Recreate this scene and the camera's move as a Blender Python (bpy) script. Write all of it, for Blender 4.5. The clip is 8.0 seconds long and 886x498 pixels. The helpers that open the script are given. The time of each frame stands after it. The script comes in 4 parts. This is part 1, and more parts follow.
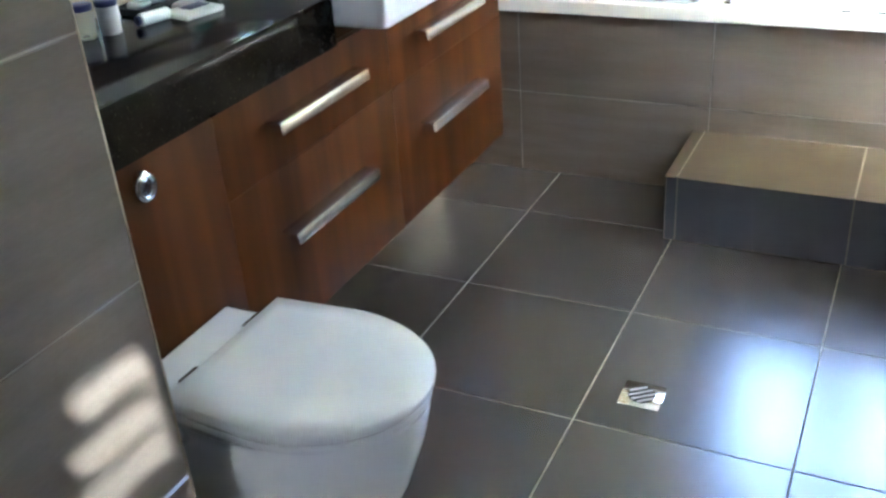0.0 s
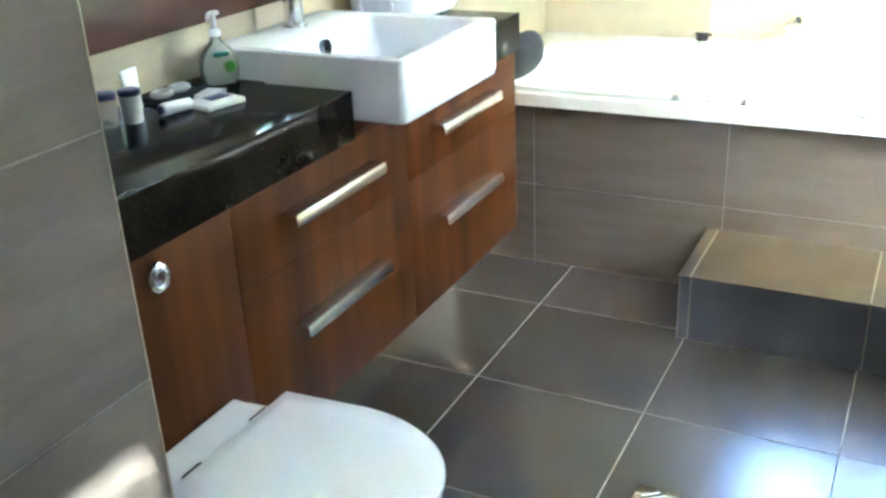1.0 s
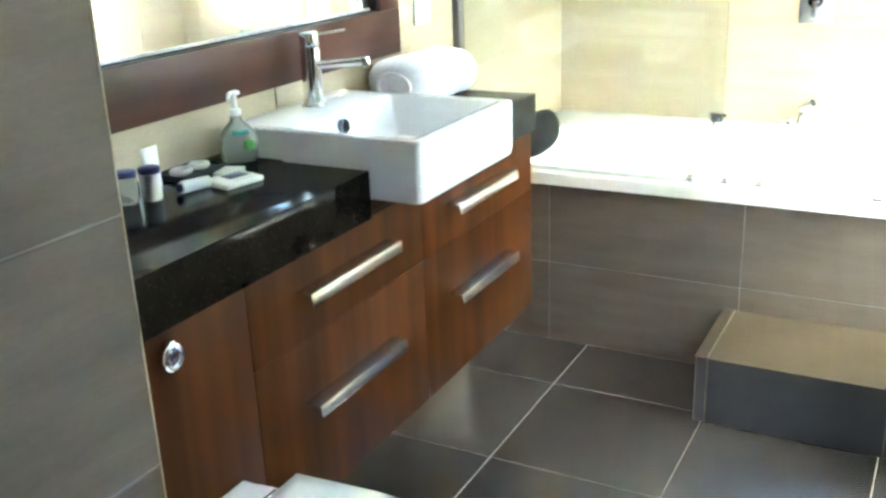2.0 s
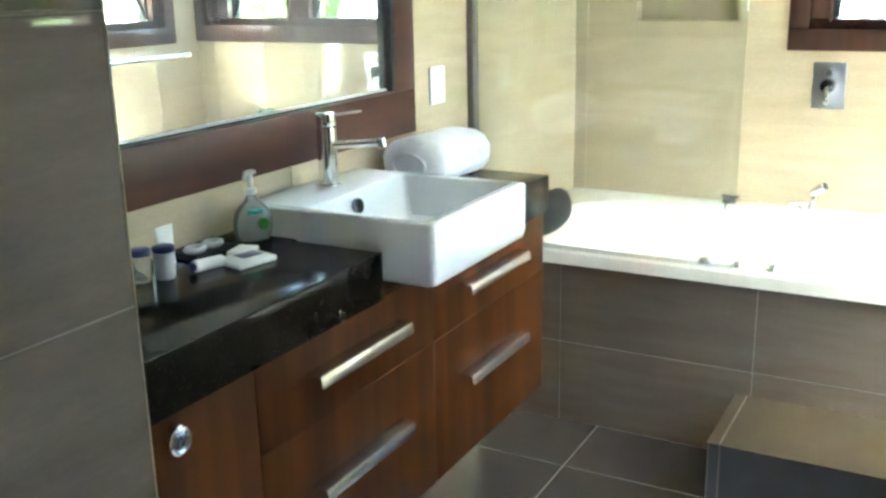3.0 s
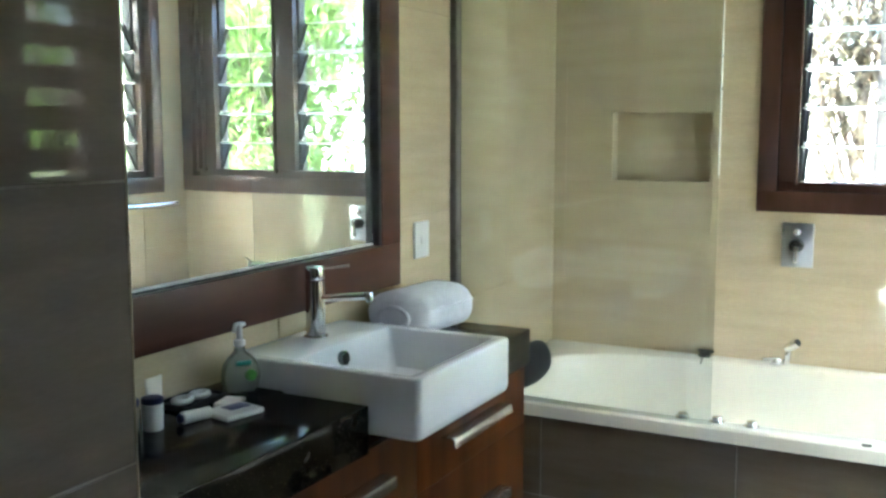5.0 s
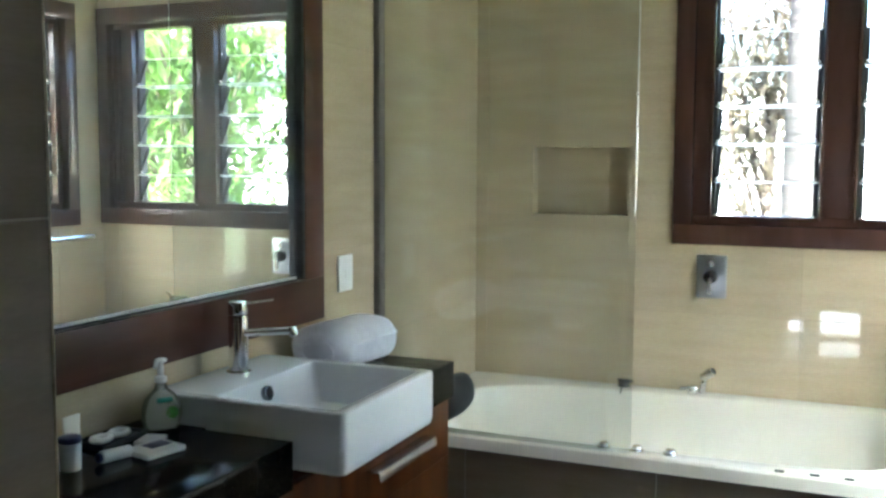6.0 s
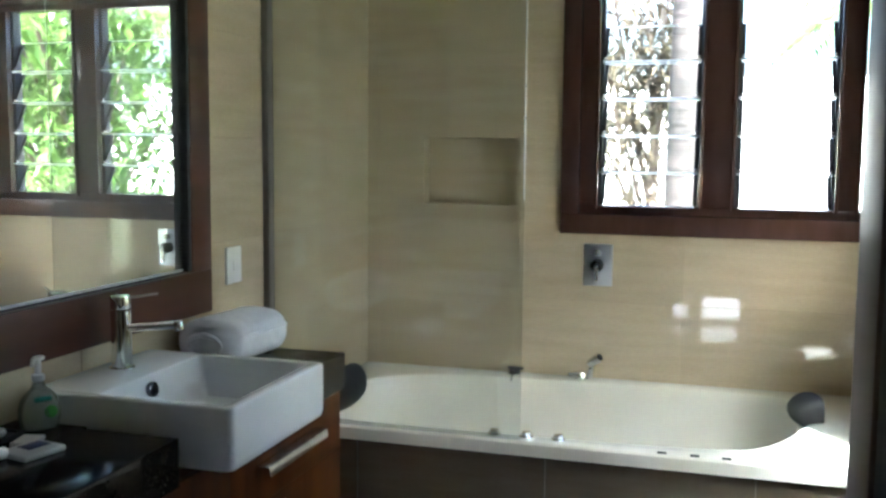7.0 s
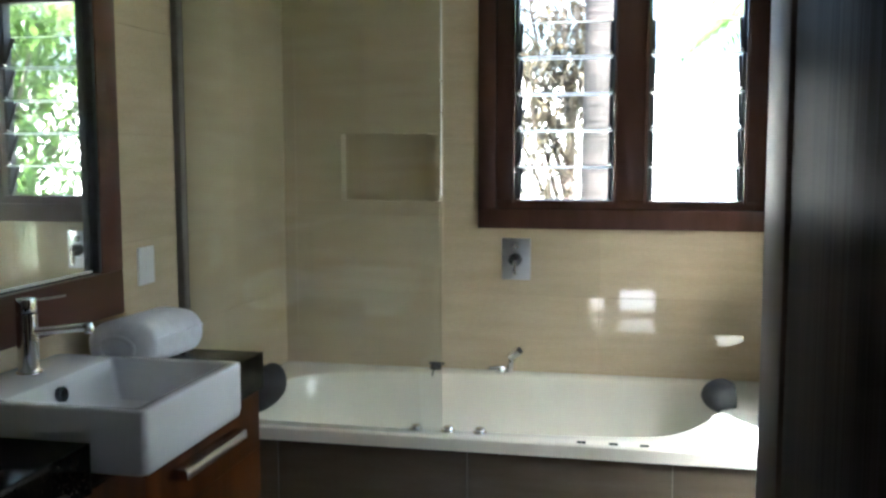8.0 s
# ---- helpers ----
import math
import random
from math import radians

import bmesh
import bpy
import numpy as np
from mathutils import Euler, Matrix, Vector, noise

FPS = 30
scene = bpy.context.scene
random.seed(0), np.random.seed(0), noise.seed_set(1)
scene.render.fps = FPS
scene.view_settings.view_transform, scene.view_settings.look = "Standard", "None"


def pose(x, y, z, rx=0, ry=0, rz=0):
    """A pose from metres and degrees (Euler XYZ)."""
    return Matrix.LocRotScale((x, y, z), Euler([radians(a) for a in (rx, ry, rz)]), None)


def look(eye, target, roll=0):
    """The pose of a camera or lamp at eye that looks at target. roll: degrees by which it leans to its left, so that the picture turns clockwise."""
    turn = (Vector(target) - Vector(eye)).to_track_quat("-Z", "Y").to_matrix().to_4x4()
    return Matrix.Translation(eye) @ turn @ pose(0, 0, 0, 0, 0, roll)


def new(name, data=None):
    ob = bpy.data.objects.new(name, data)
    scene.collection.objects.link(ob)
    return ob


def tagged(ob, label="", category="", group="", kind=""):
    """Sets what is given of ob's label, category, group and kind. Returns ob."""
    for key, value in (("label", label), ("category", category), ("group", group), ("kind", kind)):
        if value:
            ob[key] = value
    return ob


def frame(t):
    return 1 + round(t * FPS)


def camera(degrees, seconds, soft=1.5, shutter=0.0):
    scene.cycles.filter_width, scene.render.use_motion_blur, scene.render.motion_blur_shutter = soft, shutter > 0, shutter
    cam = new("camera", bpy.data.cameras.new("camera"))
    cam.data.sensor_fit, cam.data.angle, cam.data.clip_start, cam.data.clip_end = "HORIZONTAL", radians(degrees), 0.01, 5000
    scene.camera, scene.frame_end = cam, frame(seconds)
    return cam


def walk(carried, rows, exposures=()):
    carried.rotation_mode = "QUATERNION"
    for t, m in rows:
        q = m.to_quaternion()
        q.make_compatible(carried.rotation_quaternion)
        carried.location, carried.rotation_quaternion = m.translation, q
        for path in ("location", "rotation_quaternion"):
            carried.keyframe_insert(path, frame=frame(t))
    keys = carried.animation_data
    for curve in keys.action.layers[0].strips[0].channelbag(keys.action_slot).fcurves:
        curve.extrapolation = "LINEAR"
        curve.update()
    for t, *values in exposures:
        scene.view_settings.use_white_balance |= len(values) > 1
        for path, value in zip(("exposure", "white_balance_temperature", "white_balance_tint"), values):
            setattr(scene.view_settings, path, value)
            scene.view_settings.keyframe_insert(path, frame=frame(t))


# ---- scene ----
cam = camera(49.23, 8.0, soft=2.7)
PATH = [
    (0, (1.4245, -2.5706, 1.3267), (0.6086, -1.0152, 0.3702), -4.42),
    (0.5, (1.4302, -2.5679, 1.3461), (0.5935, -0.9867, 0.4518), -3.21),
    (1, (1.4028, -2.5517, 1.3464), (0.5487, -0.9326, 0.5408), -2.74),
    (1.5, (1.3983, -2.547, 1.3499), (0.5186, -0.9072, 0.6169), -2.66),
    (3, (1.3861, -2.534, 1.3925), (0.4536, -0.8483, 0.855), -1.17),
    (3.5, (1.3963, -2.5444, 1.4018), (0.4442, -0.848, 0.9371), -0.99),
    (4, (1.3843, -2.5594, 1.4097), (0.4363, -0.8411, 1.0242), -0.55),
    (4.5, (1.3845, -2.5713, 1.4176), (0.4408, -0.8351, 1.1098), -0.19),
    (6, (1.3887, -2.6028, 1.4285), (0.6207, -0.7648, 1.2499), 0.28),
    (6.5, (1.3892, -2.6029, 1.4349), (0.7105, -0.7311, 1.2456), 0.41),
    (7, (1.3995, -2.6002, 1.4345), (0.8376, -0.6913, 1.2342), 0.51),
    (7.5, (1.4069, -2.5943, 1.4277), (0.9305, -0.6619, 1.2302), 0.11),
    (8, (1.4061, -2.5924, 1.4239), (1.0024, -0.644, 1.2217), -0.08),
]
EXPOSE = [(0, 6.5, 5250, 9), (1.0, 6.95, 5200, 3), (1.5, 7.05, 5250, 1), (3.0, 6.32, 5400, 0), (3.5, 6.05, 5400, 0), (4.5, 5.47, 5400, 0), (6.0, 4.85, 5300, 2), (8.0, 4.2, 5400, 6)]
walk(cam, [(t, look(eye, target, roll)) for t, eye, target, roll in PATH], EXPOSE)

# ---- daylight ----
SUN = Vector((1.0, -1.5, 2.2)).normalized()   # towards the sun
world = bpy.data.worlds.new("sky")
scene.world = world
world.use_nodes = True
wn = world.node_tree
sky = wn.nodes.new("ShaderNodeTexSky")
sky.sky_type = "NISHITA"
sky.sun_disc = False
sky.sun_elevation = math.asin(SUN.z)
sky.sun_rotation = math.atan2(SUN.x, SUN.y)
sky.dust_density = 9.0
wn.links.new(sky.outputs[0], wn.nodes["Background"].inputs[0])
wn.nodes["Background"].inputs[1].default_value = 0.15
sun = new("sun", bpy.data.lights.new("sun", "SUN"))
sun.data.energy = 4.5
sun.data.angle = radians(0.5)
sun.data.color = (1.0, 0.94, 0.85)
sun.matrix_world = look((8, -8, 10), Vector((8, -8, 10)) - SUN)


# ---- materials ----
class Shade:
    """A node material with small helpers."""

    def __init__(self, name, rough=0.5, metal=0.0, **inputs):
        self.mat = bpy.data.materials.new(name)
        self.mat.use_nodes = True
        self.tree = self.mat.node_tree
        self.bsdf = self.tree.nodes["Principled BSDF"]
        self.bsdf.inputs["Roughness"].default_value = rough
        self.bsdf.inputs["Metallic"].default_value = metal
        for key, value in inputs.items():
            self.bsdf.inputs[key.replace("_", " ")].default_value = value
        self.place = self.tree.nodes.new("ShaderNodeTexCoord").outputs["Object"]

    def node(self, kind, **values):
        n = self.tree.nodes.new("ShaderNode" + kind)
        for key, value in values.items():
            n.inputs[key].default_value = value
        return n

    def link(self, a, b):
        self.tree.links.new(a, b)

    def noise(self, scale, stretch=(1, 1, 1), detail=4.0, world=True):
        m = self.node("Mapping")
        m.inputs["Scale"].default_value = stretch
        if world:
            self.link(self.node("NewGeometry").outputs["Position"], m.inputs["Vector"])
        else:
            self.link(self.place, m.inputs["Vector"])
        n = self.node("TexNoise", Scale=scale, Detail=detail)
        self.link(m.outputs[0], n.inputs["Vector"])
        return n.outputs[0]

    def ramp(self, value, *stops):
        r = self.node("ValToRGB")
        e = r.color_ramp.elements
        while len(e) < len(stops):
            e.new(0.5)
        for s, (p, c) in zip(e, stops):
            s.position, s.color = p, (*c, 1)
        self.link(value, r.inputs[0])
        return r.outputs[0]

    def mix(self, a, b, fac, mode="MIX"):
        m = self.tree.nodes.new("ShaderNodeMix")
        m.data_type, m.blend_type = "RGBA", mode
        for value, slot in ((fac, 0), (a, 6), (b, 7)):
            if isinstance(value, (int, float)):
                m.inputs[slot].default_value = value
            elif isinstance(value, tuple):
                m.inputs[slot].default_value = (*value, 1)
            else:
                self.link(value, m.inputs[slot])
        return m.outputs[2]

    def vary(self, colour, amount=0.12):
        """Each piece a little lighter or darker."""
        hsv = self.node("HueSaturation")
        mr = self.node("MapRange")
        mr.inputs["To Min"].default_value, mr.inputs["To Max"].default_value = 1 - amount, 1 + amount
        self.link(self.node("ObjectInfo").outputs["Random"], mr.inputs["Value"])
        self.link(mr.outputs[0], hsv.inputs["Value"])
        self.link(colour, hsv.inputs["Color"])
        return hsv.outputs[0]

    def colour(self, c):
        if isinstance(c, tuple):
            self.bsdf.inputs["Base Color"].default_value = (*c, 1)
        else:
            self.link(c, self.bsdf.inputs["Base Color"])
        return self

    def rough(self, value, low, high):
        mr = self.node("MapRange")
        mr.inputs["To Min"].default_value, mr.inputs["To Max"].default_value = low, high
        self.link(value, mr.inputs["Value"])
        self.link(mr.outputs[0], self.bsdf.inputs["Roughness"])
        return self

    def bump(self, value, strength=0.2, distance=0.002):
        b = self.node("Bump", Strength=strength, Distance=distance)
        self.link(value, b.inputs["Height"])
        self.link(b.outputs[0], self.bsdf.inputs["Normal"])
        return self


def stone_tile(name, dark, light, rough, streak=(1.2, 1.2, 9)):
    s = Shade(name)
    a = s.noise(3.0, streak, 6)
    c = s.ramp(a, (0.3, dark), (0.7, light))
    fine = s.noise(60.0, (1, 1, 4), 3)
    c = s.mix(c, s.ramp(fine, (0.35, (0.80, 0.79, 0.78)), (0.7, (1, 1, 1))), 0.35, "MULTIPLY")
    s.bsdf.inputs["Specular IOR Level"].default_value = 0.7
    s.bsdf.inputs["Roughness"].default_value = rough
    s.colour(s.vary(c, 0.04))
    return s.mat


M_BEIGE = stone_tile("beige_tile", (0.535, 0.445, 0.297), (0.60, 0.51, 0.352), 0.04)
M_TAUPE = stone_tile("taupe_tile", (0.122, 0.097, 0.067), (0.150, 0.122, 0.089), 0.13)
M_FLOOR = stone_tile("floor_tile", (0.053, 0.043, 0.031), (0.072, 0.059, 0.044), 0.25, (2, 2, 2))
M_FLOOR.node_tree.nodes["Principled BSDF"].inputs["Coat Weight"].default_value = 0.8
M_FLOOR.node_tree.nodes["Principled BSDF"].inputs["Coat Roughness"].default_value = 0.23
M_FLOOR.node_tree.nodes["Principled BSDF"].inputs["Coat IOR"].default_value = 1.7
M_FLOOR.node_tree.nodes["Principled BSDF"].inputs["Specular IOR Level"].default_value = 1.0
M_NIB = stone_tile("partition_tile", (0.205, 0.172, 0.135), (0.25, 0.213, 0.17), 0.04)
M_NIB.node_tree.nodes["Principled BSDF"].inputs["Specular IOR Level"].default_value = 0.45
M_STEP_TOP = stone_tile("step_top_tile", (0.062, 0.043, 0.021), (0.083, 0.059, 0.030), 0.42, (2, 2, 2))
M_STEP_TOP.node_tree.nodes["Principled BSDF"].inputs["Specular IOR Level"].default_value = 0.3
# front and side tiles tinted bluish: the sky's light on them is in the colour
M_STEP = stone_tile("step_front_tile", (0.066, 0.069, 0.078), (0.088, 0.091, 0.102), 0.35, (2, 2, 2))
s = Shade("grout", 0.85)
M_GROUT = s.colour(s.ramp(s.noise(25), (0.3, (0.47, 0.39, 0.265)), (0.7, (0.54, 0.455, 0.315)))).mat
s = Shade("dark_grout", 0.85)
M_GROUT_DARK = s.colour(s.ramp(s.noise(25), (0.3, (0.24, 0.215, 0.17)), (0.7, (0.33, 0.30, 0.24)))).mat
s = Shade("floor_grout", 0.8)
M_GROUT_FLOOR = s.colour(s.ramp(s.noise(12), (0.3, (0.23, 0.205, 0.16)), (0.7, (0.33, 0.295, 0.235)))).mat
s = Shade("paint_white", 0.6)
M_PAINT = s.colour(s.ramp(s.noise(2.0), (0.3, (0.74, 0.72, 0.67)), (0.7, (0.80, 0.78, 0.74)))).bump(s.noise(120), 0.08, 0.001).mat
s = Shade("white_ceramic", 0.08, Coat_Weight=0.3)
M_CERAMIC = s.colour(s.ramp(s.noise(4.0), (0.3, (0.83, 0.85, 0.87)), (0.7, (0.86, 0.88, 0.90)))).mat
s = Shade("bath_acrylic", 0.14)
M_BATH = s.colour(s.ramp(s.noise(3.0), (0.3, (0.76, 0.73, 0.63)), (0.7, (0.80, 0.77, 0.68)))).mat
s = Shade("white_plastic", 0.3)
M_PLASTIC = s.colour(s.ramp(s.noise(30.0), (0.3, (0.74, 0.74, 0.72)), (0.7, (0.79, 0.79, 0.77)))).mat


def wood(name, dark, mid, light, rough, stretch, relief=0.10, depth=0.0006, pore=40.0):
    s = Shade(name)
    grain = s.noise(9.0, stretch, 2.5)
    c = s.ramp(grain, (0.2, dark), (0.5, mid), (0.8, light))
    pores = s.noise(pore, stretch, 2)
    c = s.mix(c, s.ramp(pores, (0.25, (0.85, 0.82, 0.8)), (0.75, (1, 1, 1))), 0.35, "MULTIPLY")
    s.bsdf.inputs["Roughness"].default_value = rough
    s.bsdf.inputs["Specular IOR Level"].default_value = 0.3
    s.colour(s.vary(c, 0.08))
    s.bump(pores, relief, depth)
    return s.mat


M_WOOD = wood("red_brown_wood", (0.025, 0.008, 0.002), (0.066, 0.0203, 0.0038), (0.108, 0.0355, 0.0068), 0.48, (1.6, 1.6, 0.10))
M_WOOD.node_tree.nodes["Principled BSDF"].inputs["Specular IOR Level"].default_value = 0.08
M_FRAME = wood("mirror_frame_wood", (0.050, 0.019, 0.012), (0.076, 0.030, 0.019), (0.105, 0.044, 0.029), 0.35, (0.3, 0.3, 2.0))
M_WINDOW = wood("window_wood", (0.045, 0.021, 0.015), (0.066, 0.032, 0.023), (0.09, 0.046, 0.033), 0.25, (1.5, 1.5, 0.3))
M_DOOR = wood("dark_door_wood", (0.016, 0.012, 0.009), (0.032, 0.024, 0.018), (0.055, 0.042, 0.033), 0.36, (2.5, 2.5, 0.05), 1.0, 0.0015, 26.0)

M_STILE = wood("door_edge_wood", (0.060, 0.038, 0.029), (0.085, 0.056, 0.043), (0.11, 0.075, 0.058), 0.45, (2.5, 2.5, 0.05), 0.4)
M_DOOR.node_tree.nodes["Principled BSDF"].inputs["Specular IOR Level"].default_value = 0.012
M_DOOR.node_tree.nodes["Principled BSDF"].inputs["IOR"].default_value = 1.12
s = Shade("black_granite", 0.12, Specular_IOR_Level=0.08)
fleck = s.noise(220.0, (1, 1, 1), 3)
base = s.ramp(s.noise(14.0, (1, 1, 1), 6), (0.35, (0.006, 0.005, 0.0035)), (0.7, (0.019, 0.015, 0.010)))
M_GRANITE = s.colour(s.mix(base, (0.075, 0.06, 0.04), s.ramp(fleck, (0.62, (0, 0, 0)), (0.75, (1, 1, 1))))).mat
s = Shade("chrome", 0.12, 1.0)
M_CHROME = s.colour(s.ramp(s.noise(6.0), (0.3, (0.72, 0.73, 0.74)), (0.7, (0.80, 0.80, 0.81)))).mat
M_GUN = Shade("dark_chrome", 0.15, 1.0).colour((0.13, 0.13, 0.135)).mat
M_SATIN = Shade("satin_chrome", 0.3, 1.0).colour((0.62, 0.63, 0.66)).mat
s = Shade("brushed_aluminium", 0.27, 1.0)
M_ALU = s.colour(s.ramp(s.noise(200.0, (1, 0.05, 1)), (0.3, (0.60, 0.59, 0.565)), (0.7, (0.69, 0.68, 0.655)))).mat
s = Shade("mirror_silver", 0.01, 1.0).colour((0.90, 0.92, 0.90))
dust = s.node("BsdfDiffuse", Color=(0.80, 0.82, 0.80, 1))          # a film of dust and dried spray
film = s.node("MapRange")
film.inputs["To Min"].default_value, film.inputs["To Max"].default_value = 0.08, 0.19
s.link(s.noise(2.2, (1, 1, 0.6), 5), film.inputs["Value"])
veil = s.node("MixShader")
s.link(film.outputs[0], veil.inputs[0])
s.link(s.bsdf.outputs[0], veil.inputs[1])
s.link(dust.outputs[0], veil.inputs[2])
s.link(veil.outputs[0], s.tree.nodes["Material Output"].inputs[0])
M_MIRROR = s.mat
s = Shade("black_rubber", 0.6, Specular_IOR_Level=0.25)
M_RUBBER = s.colour(s.ramp(s.noise(30.0), (0.3, (0.022, 0.023, 0.024)), (0.7, (0.038, 0.038, 0.04)))).bump(s.noise(300), 0.15, 0.001).mat
s = Shade("dark_trim", 0.4)
M_TRIM = s.colour(s.ramp(s.noise(8.0), (0.3, (0.12, 0.105, 0.09)), (0.7, (0.16, 0.14, 0.125)))).mat
s = Shade("towel_cloth", 0.95, Sheen_Weight=0.4)
M_TOWEL = s.colour(s.ramp(s.noise(40.0), (0.3, (0.76, 0.77, 0.83)), (0.7, (0.84, 0.85, 0.91)))).bump(s.noise(420.0, detail=2), 0.7, 0.004).mat
M_NAVY = Shade("navy_plastic", 0.3).colour((0.012, 0.016, 0.09)).mat
M_GLASS = Shade("window_glass", 0.0, Transmission_Weight=1.0, IOR=1.45).colour((0.93, 0.97, 0.95)).mat
M_SCREEN = Shade("screen_glass", 0.0, Transmission_Weight=1.0, IOR=1.45).colour((0.83, 0.86, 0.85)).mat
M_EDGE = Shade("ground_glass", 0.35, Transmission_Weight=0.6, IOR=1.2).colour((0.88, 0.90, 0.89)).mat
M_CLEAR = Shade("clear_plastic", 0.05, Transmission_Weight=0.9, IOR=1.3).colour((0.85, 0.9, 0.92)).mat
M_SOAP = Shade("green_soap_bottle", 0.12, Transmission_Weight=0.75, IOR=1.33).colour((0.90, 0.95, 0.83)).mat
M_GREEN = Shade("green_label", 0.35).colour((0.10, 0.36, 0.05)).mat
M_TEAL = Shade("teal_label", 0.35).colour((0.03, 0.22, 0.18)).mat
# black that stands for the dark inside the overflow, drain and door groove
M_BLACK = Shade("black_gap", 0.8).colour((0.012, 0.011, 0.010)).mat
M_CARD = Shade("white_card", 0.5).colour((0.78, 0.78, 0.74)).mat


def leaf_mat(name, a, b):
    s = Shade(name, 0.45)
    r = s.node("NewGeometry").outputs["Random Per Island"]
    s.colour(s.ramp(r, (0.0, a), (1.0, b)))
    s.bsdf.inputs["Transmission Weight"].default_value = 0.0
    t = s.node("BsdfTranslucent")
    s.link(s.ramp(r, (0.0, tuple(v * 1.6 for v in a)), (1.0, tuple(v * 1.6 for v in b))), t.inputs["Color"])
    m = s.node("MixShader", Fac=0.4)
    s.link(s.bsdf.outputs[0], m.inputs[1])
    s.link(t.outputs[0], m.inputs[2])
    s.link(m.outputs[0], s.tree.nodes["Material Output"].inputs[0])
    return s.mat


M_LEAF = leaf_mat("green_leaf", (0.042, 0.088, 0.013), (0.135, 0.195, 0.05))
# dry leaves darkened, their backlit shade taken into the base
M_DRY = leaf_mat("dry_leaf", (0.030, 0.024, 0.0145), (0.085, 0.066, 0.040))
s = Shade("bark", 0.9)
M_BARK = s.colour(s.ramp(s.noise(8.0, (1, 1, 3), 6), (0.3, (0.06, 0.04, 0.03)), (0.7, (0.13, 0.095, 0.08)))).bump(s.noise(30.0), 0.6, 0.02).mat
# trunk nearly black: being backlit is put into its colour
s = Shade("backlit_bark", 0.9)
M_TRUNK = s.colour(s.ramp(s.noise(5.0, (0.6, 0.6, 5), 4), (0.40, (0.010, 0.0072, 0.0062)), (0.60, (0.030, 0.022, 0.0195)))).bump(s.noise(6.0, (0.3, 0.3, 5)), 0.6, 0.02).mat
s = Shade("garden_soil", 0.95)
M_SOIL = s.colour(s.ramp(s.noise(1.5, detail=8), (0.3, (0.16, 0.13, 0.08)), (0.6, (0.10, 0.15, 0.05)), (0.8, (0.30, 0.26, 0.19)))).bump(s.noise(20.0), 0.5, 0.02).mat


s = Shade("terrace_concrete", 0.8)
M_PAVING = s.colour(s.ramp(s.noise(3.0, detail=6), (0.3, (0.20, 0.21, 0.235)), (0.7, (0.27, 0.28, 0.31)))).bump(s.noise(60.0), 0.2, 0.004).mat


# ---- mesh helpers ----
def mesh_of(name, bm, material):
    me = bpy.data.meshes.new(name)
    bmesh.ops.recalc_face_normals(bm, faces=bm.faces[:])
    bm.to_mesh(me)
    bm.free()
    me.materials.append(material)
    return me


def smooth(ob, angle=40):
    for p in ob.data.polygons:
        p.use_smooth = True
    ob.data.set_sharp_from_angle(angle=radians(angle))
    return ob


def part(name, bm, material, parent=None, label="", soft=True):
    ob = new(name, mesh_of(name, bm, material))
    if soft:
        smooth(ob)
    ob.parent = parent
    if label:
        ob["label"] = label
    return ob


def thing(name, label, category, group="", kind="", at=(0, 0, 0)):
    ob = new(name)
    ob.location = at
    return tagged(ob, label, category, group, kind)


def box(lo, hi, bevel=0.0, bm=None, segments=2):
    own = bmesh.new()
    lo, hi = Vector(lo), Vector(hi)
    m = Matrix.Translation((lo + hi) / 2) @ Matrix.Diagonal((*(hi - lo), 1))
    bmesh.ops.create_cube(own, size=1, matrix=m)
    if bevel:
        bmesh.ops.bevel(own, geom=own.edges[:], offset=bevel, segments=segments, profile=0.5, affect="EDGES")
    return join(bm, own)


def join(bm, own):
    if bm is None:
        return own
    me = bpy.data.meshes.new("tmp")
    own.to_mesh(me)
    own.free()
    bm.from_mesh(me)
    bpy.data.meshes.remove(me)
    return bm


def rod(a, b, r, bm=None, sides=20, r2=None, bevel=0.0):
    own = bmesh.new()
    a, b = Vector(a), Vector(b)
    m = Matrix.Translation((a + b) / 2) @ (b - a).to_track_quat("Z", "Y").to_matrix().to_4x4()
    bmesh.ops.create_cone(own, cap_ends=True, segments=sides, radius1=r, radius2=r if r2 is None else r2, depth=(b - a).length, matrix=m)
    if bevel:
        rims = [e for e in own.edges if any(len(f.verts) > 4 for f in e.link_faces)]
        bmesh.ops.bevel(own, geom=rims, offset=bevel, segments=2, profile=0.5, affect="EDGES")
    return join(bm, own)


def loft(loops, bm=None, close_first=True, close_last=True):
    """Skins loops with the same number of points."""
    own = bmesh.new()
    rows = [[own.verts.new(p) for p in loop] for loop in loops]
    n = len(rows[0])
    for a, b in zip(rows, rows[1:]):
        for i in range(n):
            own.faces.new((a[i], a[(i + 1) % n], b[(i + 1) % n], b[i]))
    if close_first:
        own.faces.new(rows[0][::-1])
    if close_last:
        own.faces.new(rows[-1])
    return join(bm, own)


def rounded(points, times=3):
    """A polygon with its corners cut round."""
    pts = [Vector(p) for p in points]
    for _ in range(times):
        pts = [q for a, b in zip(pts, pts[1:] + pts[:1]) for q in (a.lerp(b, 0.25), a.lerp(b, 0.75))]
    return pts


